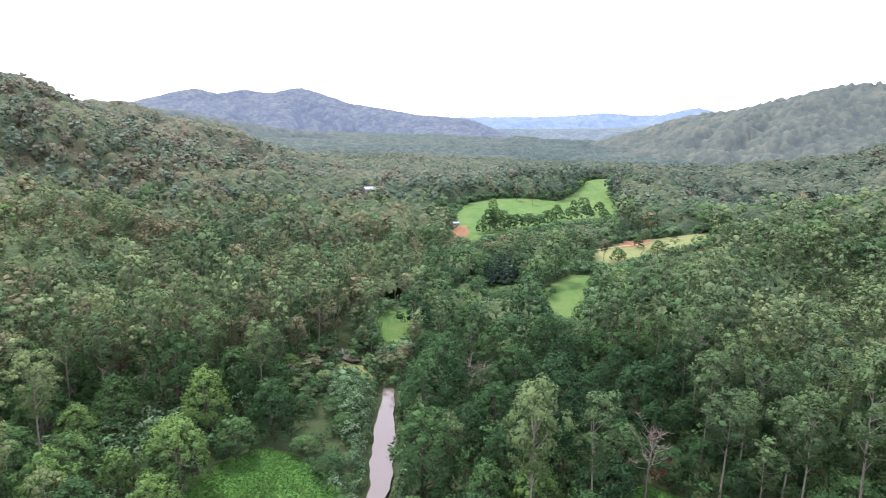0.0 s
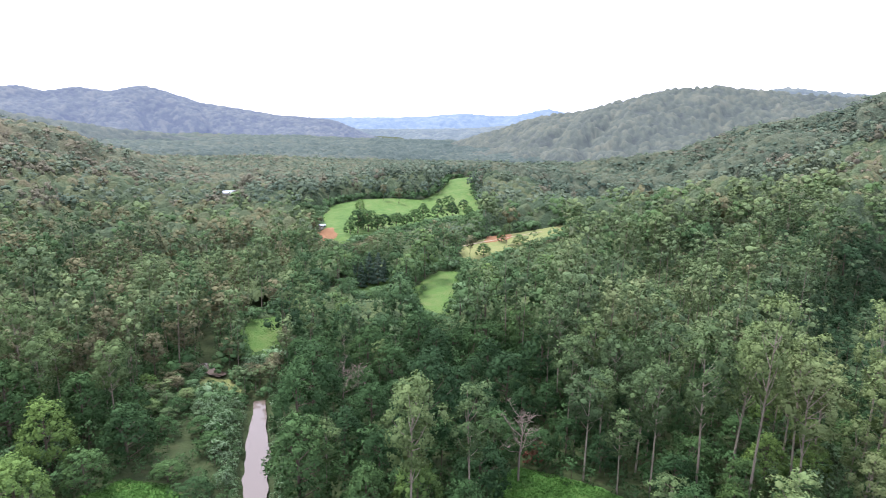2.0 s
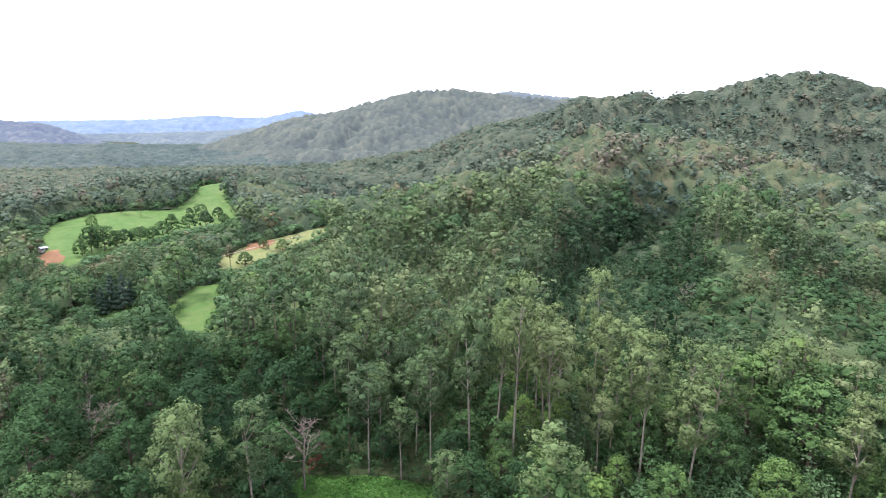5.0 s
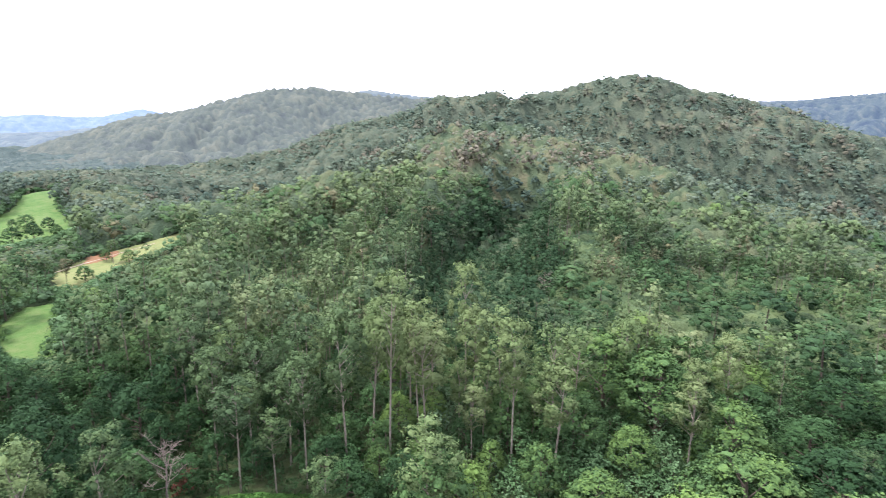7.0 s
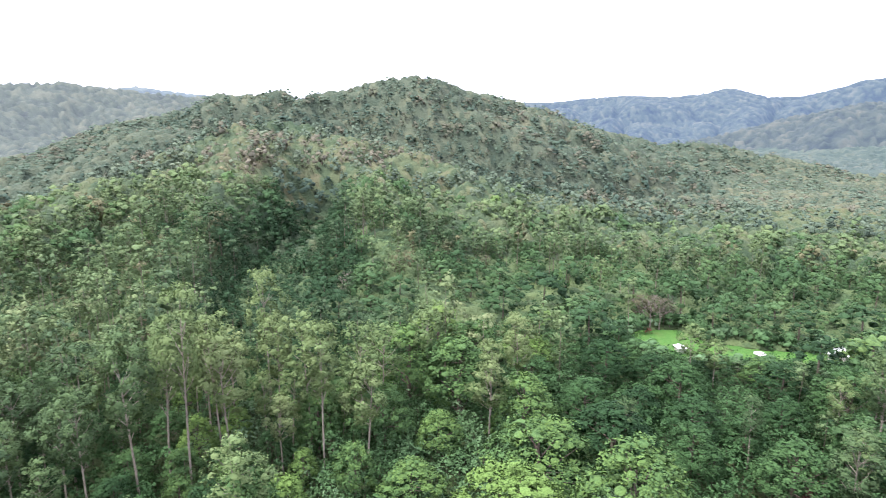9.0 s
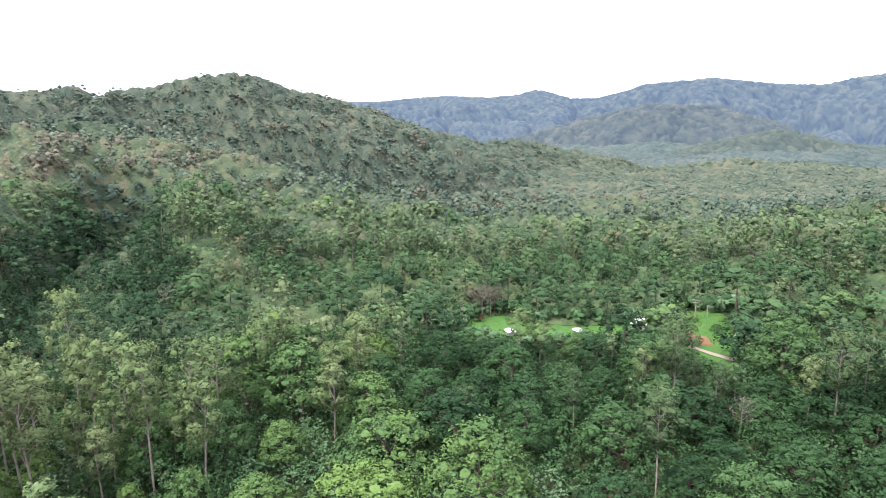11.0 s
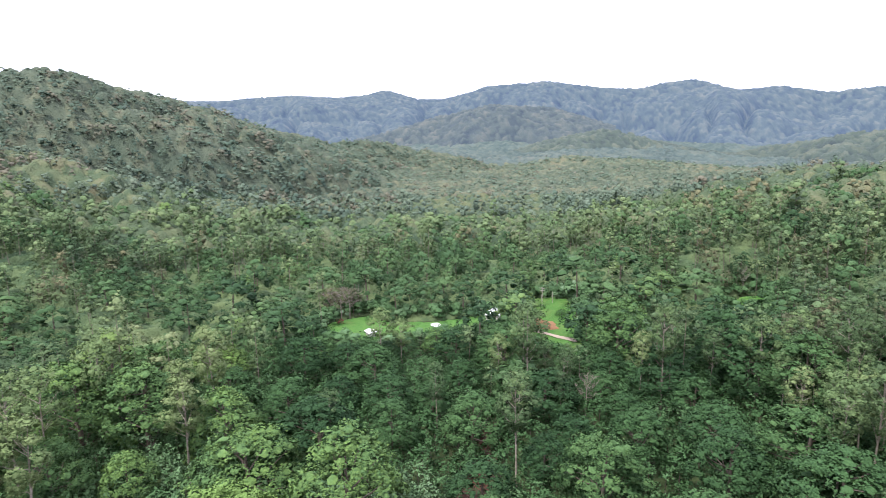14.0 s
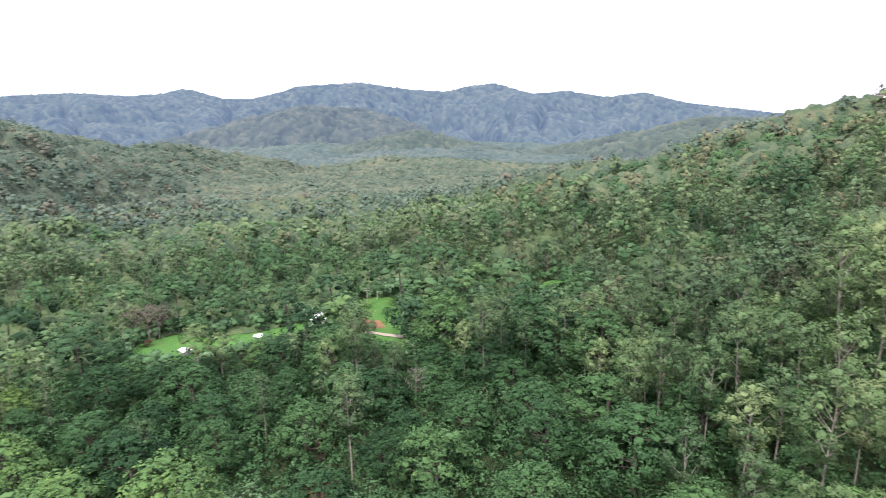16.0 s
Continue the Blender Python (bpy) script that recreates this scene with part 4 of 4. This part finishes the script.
# single trees: kind, bearing, distance, width and height against a full-grown one
KNOLL_TREES = [(0, 15.6, 470, 0.85, 0.7), (0, 17.1, 468, 0.7, 0.55), (0, 14.7, 478, 0.45, 0.42), (3, 10.3, 426, 1.5, 0.9), (3, 10.9, 424, 1.2, 0.7), (0, 7.1, 456, 0.6, 0.6),
               (2, 9.3, 492, 0.9, 0.75), (2, 10.8, 482, 0.8, 0.75), (0, 13.2, 428, 0.9, 0.85), (0, 14.6, 432, 0.95, 0.7), (0, 17.6, 446, 0.7, 0.6), (0, 16.0, 440, 0.9, 0.62)]
FIELD_TREES = [(0, 6.9, 384, 1.0, 1.0), (0, 7.9, 388, 1.05, 0.95), (0, 8.8, 392, 0.8, 0.7), (0, 6.2, 380, 0.7, 0.65), (0, 7.4, 396, 1.0, 1.0), (3, 13.4, 262, 0.7, 0.6),
               (3, 16.0, 240, 0.8, 0.7), (3, 13.1, 256, 0.6, 0.45), (0, 20.9, 350, 0.55, 0.45), (1, 21.4, 344, 0.8, 0.5), (0, 9.4, 398, 0.9, 0.62), (0, 10.6, 402, 1.0, 0.7),
               (0, 11.6, 408, 0.8, 0.6), (0, 12.4, 414, 0.9, 0.72), (2, 17.9, 319, 0.85, 0.7), (0, 19.2, 322, 0.8, 0.5), (0, 22.6, 340, 0.7, 0.45)]
LAWN_TREES = [(3, 93.3, 233, 0.6, 0.5), (3, 112.4, 236, 0.9, 0.6), (3, 110.4, 247, 0.8, 0.5), (2, 89.5, 240, 0.8, 0.8), (2, 90.6, 242, 0.9, 0.75), (2, 91.8, 241, 0.8, 0.7),
              (1, 94.4, 180, 1.0, 0.8), (1, 96.4, 181, 1.0, 0.76)]
for kind, az, r, across, up in KNOLL_TREES + FIELD_TREES + LAWN_TREES:
    lone(kind, az, r, across, up)


def pine_tree():
    root = tagged(new("pine_tree"), "dark green conical pine at the edge of a clearing", "tree", group="pines")
    rng = np.random.default_rng(77)
    wood, crown = Stock(), Stock()
    tube(wood, [(0, 0, -0.5), (0, 0, 7), (0, 0, 13)], [0.28, 0.18, 0.04])
    for i in range(30):
        f = i / 29
        wide_ = 3.2 * (1 - f) ** 0.75 * rng.uniform(0.75, 1)
        a = i * 2.4
        c = np.array([wide_ * 0.65 * math.cos(a), wide_ * 0.65 * math.sin(a), 1.2 + 11.6 * f])
        rr = np.array([1, 1, 0.6]) * (0.45 + wide_ * 0.42)
        core(crown, c, rr * 0.7, rng, 0.4, True, 0)
        leaves(crown, c, rr, 38, 0.3, rng, 0.45 + rng.uniform(-0.1, 0.1), -0.6, 0)
    part("trunk", wood, DARK_BARK, root)
    part("crown", crown, PINE, root)
    return root


pine = pine_tree()
pine.matrix_basis = at_ground(8.0, 272) @ Matrix.Scale(1.2, 4)
for az, r, f in ((8.9, 271, 1.2), (7.2, 268, 0.95), (9.5, 274, 0.85), (6.6, 272, 0.8)):
    copy_thing(pine, Matrix.Identity(4)).matrix_basis = at_ground(az, r, az * 50) @ Matrix.Scale(f, 4)


def bare_tree(seed, tall):
    """A leafless tree: forked limbs and fine twigs."""
    rng = random.Random(seed)
    root = tagged(new("bare_tree"), "leafless grey-brown dead tree among green forest", "tree", group="dead trees")
    wood, twig = Stock(), Stock()
    stem = [Vector((0, 0, -0.5)), Vector((0.2, 0.1, tall * 0.35)), Vector((0.1, -0.2, tall * 0.7)), Vector((0.3, 0, tall))]
    tube(wood, [tuple(p) for p in stem], [0.2, 0.15, 0.09, 0.02])
    for i in range(13):
        f = 0.38 + 0.6 * i / 13
        base = stem[1].lerp(stem[3], (f - 0.35) / 0.65)
        a = i * 2.4 + rng.uniform(-0.4, 0.4)
        reach = tall * (0.42 - 0.25 * f) * rng.uniform(0.8, 1.2)
        tip = base + Vector((math.cos(a) * reach, math.sin(a) * reach, reach * rng.uniform(0.5, 1.0)))
        mid = base.lerp(tip, 0.5) + Vector((0, 0, -0.12 * reach))
        tube(wood, [tuple(base), tuple(mid), tuple(tip)], [0.07, 0.05, 0.015], 4)
        for k in range(14):
            p = base.lerp(tip, rng.uniform(0.35, 1))
            q = p + Vector((rng.uniform(-1, 1), rng.uniform(-1, 1), rng.uniform(0, 1.2))) * tall * 0.09
            tube(twig, [tuple(p), tuple(q)], [0.035, 0.012], 3)
    part("trunk", wood, DEAD_WOOD, root)
    tagged(part("twig", twig, DEAD_WOOD, root), kind="stuff")
    return root


bare = [bare_tree(3, 13), bare_tree(4, 11)]
bare[0].matrix_basis = at_ground(5.4, 148)
bare[1].matrix_basis = at_ground(6.9, 151)
for i, (az, r, f) in enumerate(((75.5, 170, 0.9), (89.6, 238, 1.1), (90.6, 236, 1.0), (91.4, 238, 1.1), (92.3, 241, 0.9), (128.3, 266, 0.9), (24.0, 117, 1.25), (-25, 160, 1.0), (61, 260, 1.1), (115, 150, 1.0))):
    copy_thing(bare[i % 2], Matrix.Identity(4)).matrix_basis = at_ground(az, r, i * 70) @ Matrix.Scale(f, 4)

RUST_LEAF = leaf_material("rust_leaf", [(0.1, (0.1, 0.035, 0.025)), (0.9, (0.2, 0.09, 0.05))])


def rust_bush():
    root = tagged(new("dead_bush"), "bush with dead rust-red leaves in the undergrowth", "shrub", group="dead bushes")
    wood, crown = Stock(), Stock()
    rng = np.random.default_rng(9)
    tube(wood, [(0, 0, -0.3), (0.1, 0, 2.5)], [0.08, 0.03])
    for c, r in lobes_round(rng, 4.0, 4.2, 8, 4):
        leaves(crown, c, r, 34, 0.24, rng, 0.45, -0.6, 0)
    part("stem", wood, DARK_BARK, root)
    part("leaves", crown, RUST_LEAF, root)
    return root


rust = rust_bush()
rust.matrix_basis = at_ground(25.3, 124)
for az, r, f in ((25.9, 128, 0.9), (21.9, 128, 0.6), (90.4, 230, 0.7), (106.9, 240, 0.9)):
    copy_thing(rust, Matrix.Identity(4)).matrix_basis = at_ground(az, r, az * 30) @ Matrix.Scale(f, 4)

# earth banks, tracks
for poly, lab in (([(19.6, 351), (19.8, 366), (21.6, 367), (21.4, 358)], "bare reddish earth beside a field"),
                  ([(3.5, 380), (3.5, 402), (4.4, 400), (4.5, 380)], "bare reddish earth by the shed"),
                  ([(109.7, 223), (109.7, 230), (111.3, 229), (111.4, 221)], "cut bank of orange earth above the road")):
    sheet("earth", [rad(a, r) for a, r in poly], RED_EARTH, lab, lift=0.5, step=0.8, category="bare earth")
ribbon("track", [rad(a, r) for a, r in ((16.6, 338), (17.5, 343), (19.9, 353), (22, 362), (25, 370))], [1.0, 1.1, 1.2, 1.0], ROAD_DIRT, lambda x, y: float(land(x, y)) + 0.6, "pale dirt track across the field", "track")
ribbon("road", [rad(a, r) for a, r in ((108.5, 224), (110, 217), (112, 212), (114.2, 206))], [2.3, 2.3], ROAD_DIRT, lambda x, y: float(land(x, y)) + 0.55, "pale unsealed farm road below the bank", "road")

WALL_PAINT = noisy_material("weatherboard", [(0.3, (0.3, 0.28, 0.25)), (0.8, (0.42, 0.4, 0.36))], 1.5, 0.6)
WHITE_ROOF = noisy_material("white_roof_sheet", [(0.3, (0.5, 0.52, 0.54)), (0.8, (0.64, 0.65, 0.66))], 2.0, 0.45)
GREY_ROOF = noisy_material("blue_grey_roof_sheet", [(0.3, (0.3, 0.34, 0.4)), (0.8, (0.42, 0.46, 0.52))], 2.0, 0.45)
DARK_GLASS, _, _, gb = material("window_glass", 0.1, 0.6)
gb.inputs["Base Color"].default_value = (0.03, 0.035, 0.04, 1)
POLE_WOOD = noisy_material("pole_timber", [(0.3, (0.24, 0.21, 0.18)), (0.8, (0.38, 0.35, 0.31))], 0.5)
CAR_PAINT, _, _, cb = material("white_car_paint", 0.25, 0.5)
cb.inputs["Base Color"].default_value = (0.78, 0.78, 0.77, 1)
TYRE = noisy_material("tyre_rubber", [(0.3, (0.015, 0.015, 0.015)), (0.8, (0.03, 0.03, 0.03))], 0.3)


def house(name, label, w, d, h, rise, roof_mat, at):
    """A small gabled building with a corrugated roof, a door and windows."""
    root = tagged(new(name), label, "house" if name == "house" else "shed")
    wall = Stock()
    for x0, x1, y0, y1 in ((-w / 2, w / 2, -d / 2, -d / 2 + 0.15), (-w / 2, w / 2, d / 2 - 0.15, d / 2), (-w / 2, -w / 2 + 0.15, -d / 2 + 0.15, d / 2 - 0.15), (w / 2 - 0.15, w / 2, -d / 2 + 0.15, d / 2 - 0.15)):
        box(wall, x0, x1, y0, y1, -0.6, h)
    for x in (-w / 2, w / 2 - 0.15):
        wall.add([(x, -d / 2, h), (x, d / 2, h), (x, 0, h + rise), (x + 0.15, -d / 2, h), (x + 0.15, d / 2, h), (x + 0.15, 0, h + rise)],
                 [(0, 2, 1), (3, 4, 5), (0, 3, 5), (0, 5, 2), (1, 2, 5), (1, 5, 4)], 0, 0.5)
    part("wall", wall, WALL_PAINT, root)
    for side in (-1, 1):
        roof = Stock()
        n = int((w + 0.8) / 0.2)
        v = []
        for i in range(n + 1):
            x = -w / 2 - 0.4 + i * (w + 0.8) / n
            k = 0.03 * (i % 2)
            run = d / 2 + 0.45
            for z_ in (0.0, -0.06):
                v += [(x, 0, h + rise + 0.08 + k + z_), (x, side * run, h + rise - rise * run / (d / 2) + 0.08 + k + z_)]
        t = []
        for i in range(n):
            a = 4 * i
            t += [(a, a + 4, a + 1), (a + 1, a + 4, a + 5), (a + 2, a + 3, a + 6), (a + 3, a + 7, a + 6), (a + 1, a + 5, a + 3), (a + 3, a + 5, a + 7)]
        roof.add(v, t, 0, 0.5)
        part("roof", roof, roof_mat, root)
    door = Stock()
    box(door, -0.45, 0.45, -d / 2 - 0.05, -d / 2, 0, 2.05)
    part("door", door, POLE_WOOD, root)
    for x in (-w * 0.3, w * 0.3):
        frame_, pane = Stock(), Stock()
        box(frame_, x - 0.65, x + 0.65, -d / 2 - 0.06, -d / 2, 0.95, 2.05)
        box(pane, x - 0.57, x + 0.57, -d / 2 - 0.075, -d / 2 - 0.055, 1.03, 1.97)
        win = part("window", frame_, WHITE_ROOF, root)
        part("pane", pane, DARK_GLASS, win)
    root.matrix_basis = at
    return root


house("house", "small farmhouse with a white metal roof among trees", 6.8, 5.0, 2.6, 1.1, WHITE_ROOF, at_ground(105.7, 230, -25, 0) @ pose(0, 0, 0.6))
house("shed", "small white-roofed shed half hidden by trees", 3.6, 2.6, 2.0, 0.35, WHITE_ROOF, at_ground(93.4, 214, 20, 0) @ pose(0, 0, 0.1))
house("shed", "little white-roofed farm shed on the meadow", 4.0, 2.8, 2.2, 0.6, GREY_ROOF, at_ground(3.5, 408, 30) @ pose(0, 0, 0.3))
house("house", "distant house with a blue-grey metal roof in the woods", 11.0, 7.0, 9.0, 1.8, GREY_ROOF, at_ground(-4.8, 545, 20))


def white_car():
    root = tagged(new("car"), "white car parked on the grass by the houses", "car")
    body, cabin, glass = Stock(), Stock(), Stock()
    box(body, -2.2, 2.2, -0.88, 0.88, 0.35, 0.95)
    part("body", body, CAR_PAINT, root)
    cabin.add([(-1.6, -0.8, 0.95), (1.1, -0.8, 0.95), (1.1, 0.8, 0.95), (-1.6, 0.8, 0.95), (-1.2, -0.66, 1.5), (0.5, -0.66, 1.5), (0.5, 0.66, 1.5), (-1.2, 0.66, 1.5)],
              [(4, 5, 6), (4, 6, 7), (0, 1, 5), (0, 5, 4), (1, 2, 6), (1, 6, 5), (2, 3, 7), (2, 7, 6), (3, 0, 4), (3, 4, 7)], 0, 0.5)
    part("cabin", cabin, CAR_PAINT, root)
    glass.add([(0.62, -0.62, 1.44), (0.62, 0.62, 1.44), (1.12, 0.74, 1.0), (1.12, -0.74, 1.0)], [(0, 2, 1), (0, 3, 2)], 0, 0.5)
    part("windscreen", glass, DARK_GLASS, root)
    for x in (-1.35, 1.35):
        for y in (-0.85, 0.65):
            w = Stock()
            tube(w, [(x, y, 0.33), (x, y + 0.05, 0.33), (x, y + 0.15, 0.33), (x, y + 0.2, 0.33)], [0.05, 0.33, 0.33, 0.05], 14)
            part("wheel", w, TYRE, root)
    return root


white_car().matrix_basis = at_ground(100.0, 221, 35) @ pose(0, 0, 0.45)


def power_pole():
    root = tagged(new("power_pole"), "timber power pole with a crossarm beside the lawn", "pole", group="power poles")
    p = Stock()
    tube(p, [(0, 0, -0.8), (0, 0, 4), (0, 0, 8.6), (0, 0, 8.65)], [0.17, 0.15, 0.12, 0.01], 8)
    part("pole", p, POLE_WOOD, root)
    for z, wd in ((8.2, 1.3), (7.2, 1.0)):
        a = Stock()
        box(a, -wd, wd, 0.12, 0.26, z - 0.1, z + 0.06)
        arm = part("crossarm", a, POLE_WOOD, root)
        for x in (-wd * 0.9, -wd * 0.4, wd * 0.4, wd * 0.9):
            i_ = Stock()
            tube(i_, [(x, 0.19, z + 0.06), (x, 0.19, z + 0.16), (x, 0.19, z + 0.24)], [0.03, 0.06, 0.02], 6)
            part("insulator", i_, WHITE_ROOF, arm)
    return root


pole = power_pole()
pole.matrix_basis = at_ground(110.5, 250, 60)
copy_thing(pole, Matrix.Identity(4)).matrix_basis = at_ground(111.5, 253, 60) @ Matrix.Scale(0.85, 4)


# ---- the distance: hazy ranges ----
def hill_range(name, pts, slope, haze, seed, label, cell=13, foot=600, tall=10, fine=1.0, warm=1.15, ribs=75):
    """A far wooded range with haze as a bluish glow in its leaves: its canopy is one rough sheet of tree tops."""
    line = canopy(pts, 4)
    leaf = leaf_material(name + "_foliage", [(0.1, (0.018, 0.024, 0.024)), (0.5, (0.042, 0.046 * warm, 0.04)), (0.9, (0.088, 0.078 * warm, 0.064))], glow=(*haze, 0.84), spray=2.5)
    a0, a1 = pts[0][0], pts[-1][0]
    rmid = sum(p[1] for p in pts) / len(pts)
    rmin, rmax = min(p[1] for p in pts) - foot, max(p[1] for p in pts) + 40
    az = np.radians(np.arange(a0, a1, math.degrees(cell * 0.42 * fine / rmid)))
    rr = np.arange(rmin, rmax, cell * 0.62 * fine)
    g, a = np.meshgrid(rr, az, indexing="ij")
    x, y = g * np.sin(a), g * np.cos(a)
    z = crest_height(x, y, line, slope, 25)
    off = line_distance(x, y, [p[:2] for p in line])
    # ribs and gullies run down from the crest
    along = a * rmid + 150 * value_noise(x, y, 420, seed + 2) + 50 * value_noise(x, y, 170, seed + 3)
    down = np.clip((off - 12) / 260, 0, 1)
    rib = np.abs(value_noise(along, off * 0.45, 330, seed)) * 2
    small_rib = np.abs(value_noise(along, off * 0.6, 120, seed + 1)) * 2
    z = z - down * (ribs * (1 - rib) ** 2 + 0.4 * ribs * (1 - small_rib) ** 2) + down * ribs * 0.35
    bump, tint = crowns(x, y, cell, seed)
    z = z + bump * tall * (0.6 + 0.8 * tint) - tall * 0.6
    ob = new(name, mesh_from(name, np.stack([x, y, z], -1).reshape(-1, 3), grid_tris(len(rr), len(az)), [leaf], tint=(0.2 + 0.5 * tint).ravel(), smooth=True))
    return tagged(ob, label, "hills", kind="structure")


hill_range("backdrop_valley_head", [(-3, 2500, -1.1), (3, 2600, -0.5), (8, 2800, -0.4), (13, 2800, -0.25), (18, 2700, 0.0), (24, 2600, 0.6), (30, 2500, 0.6)], 0.12, (0.05, 0.068, 0.11), 12, "low wooded rise at the head of the valley, blue from its painted haze", 17, 900, 6)
hill_range("backdrop_far_range", [(-2, 4300, 0.2), (4, 4300, 0.5), (9.7, 4300, 0.7), (13.3, 4300, 0.9), (16.8, 4250, 1.3), (19.7, 4250, 1.15), (22.6, 4200, 1.3), (24.6, 4200, 1.9), (25.7, 4200, 1.5), (32, 4200, 1.0)], 0.25, (0.08, 0.118, 0.215), 5, "range on the horizon, pale blue from its painted haze", 24, 600, 8)
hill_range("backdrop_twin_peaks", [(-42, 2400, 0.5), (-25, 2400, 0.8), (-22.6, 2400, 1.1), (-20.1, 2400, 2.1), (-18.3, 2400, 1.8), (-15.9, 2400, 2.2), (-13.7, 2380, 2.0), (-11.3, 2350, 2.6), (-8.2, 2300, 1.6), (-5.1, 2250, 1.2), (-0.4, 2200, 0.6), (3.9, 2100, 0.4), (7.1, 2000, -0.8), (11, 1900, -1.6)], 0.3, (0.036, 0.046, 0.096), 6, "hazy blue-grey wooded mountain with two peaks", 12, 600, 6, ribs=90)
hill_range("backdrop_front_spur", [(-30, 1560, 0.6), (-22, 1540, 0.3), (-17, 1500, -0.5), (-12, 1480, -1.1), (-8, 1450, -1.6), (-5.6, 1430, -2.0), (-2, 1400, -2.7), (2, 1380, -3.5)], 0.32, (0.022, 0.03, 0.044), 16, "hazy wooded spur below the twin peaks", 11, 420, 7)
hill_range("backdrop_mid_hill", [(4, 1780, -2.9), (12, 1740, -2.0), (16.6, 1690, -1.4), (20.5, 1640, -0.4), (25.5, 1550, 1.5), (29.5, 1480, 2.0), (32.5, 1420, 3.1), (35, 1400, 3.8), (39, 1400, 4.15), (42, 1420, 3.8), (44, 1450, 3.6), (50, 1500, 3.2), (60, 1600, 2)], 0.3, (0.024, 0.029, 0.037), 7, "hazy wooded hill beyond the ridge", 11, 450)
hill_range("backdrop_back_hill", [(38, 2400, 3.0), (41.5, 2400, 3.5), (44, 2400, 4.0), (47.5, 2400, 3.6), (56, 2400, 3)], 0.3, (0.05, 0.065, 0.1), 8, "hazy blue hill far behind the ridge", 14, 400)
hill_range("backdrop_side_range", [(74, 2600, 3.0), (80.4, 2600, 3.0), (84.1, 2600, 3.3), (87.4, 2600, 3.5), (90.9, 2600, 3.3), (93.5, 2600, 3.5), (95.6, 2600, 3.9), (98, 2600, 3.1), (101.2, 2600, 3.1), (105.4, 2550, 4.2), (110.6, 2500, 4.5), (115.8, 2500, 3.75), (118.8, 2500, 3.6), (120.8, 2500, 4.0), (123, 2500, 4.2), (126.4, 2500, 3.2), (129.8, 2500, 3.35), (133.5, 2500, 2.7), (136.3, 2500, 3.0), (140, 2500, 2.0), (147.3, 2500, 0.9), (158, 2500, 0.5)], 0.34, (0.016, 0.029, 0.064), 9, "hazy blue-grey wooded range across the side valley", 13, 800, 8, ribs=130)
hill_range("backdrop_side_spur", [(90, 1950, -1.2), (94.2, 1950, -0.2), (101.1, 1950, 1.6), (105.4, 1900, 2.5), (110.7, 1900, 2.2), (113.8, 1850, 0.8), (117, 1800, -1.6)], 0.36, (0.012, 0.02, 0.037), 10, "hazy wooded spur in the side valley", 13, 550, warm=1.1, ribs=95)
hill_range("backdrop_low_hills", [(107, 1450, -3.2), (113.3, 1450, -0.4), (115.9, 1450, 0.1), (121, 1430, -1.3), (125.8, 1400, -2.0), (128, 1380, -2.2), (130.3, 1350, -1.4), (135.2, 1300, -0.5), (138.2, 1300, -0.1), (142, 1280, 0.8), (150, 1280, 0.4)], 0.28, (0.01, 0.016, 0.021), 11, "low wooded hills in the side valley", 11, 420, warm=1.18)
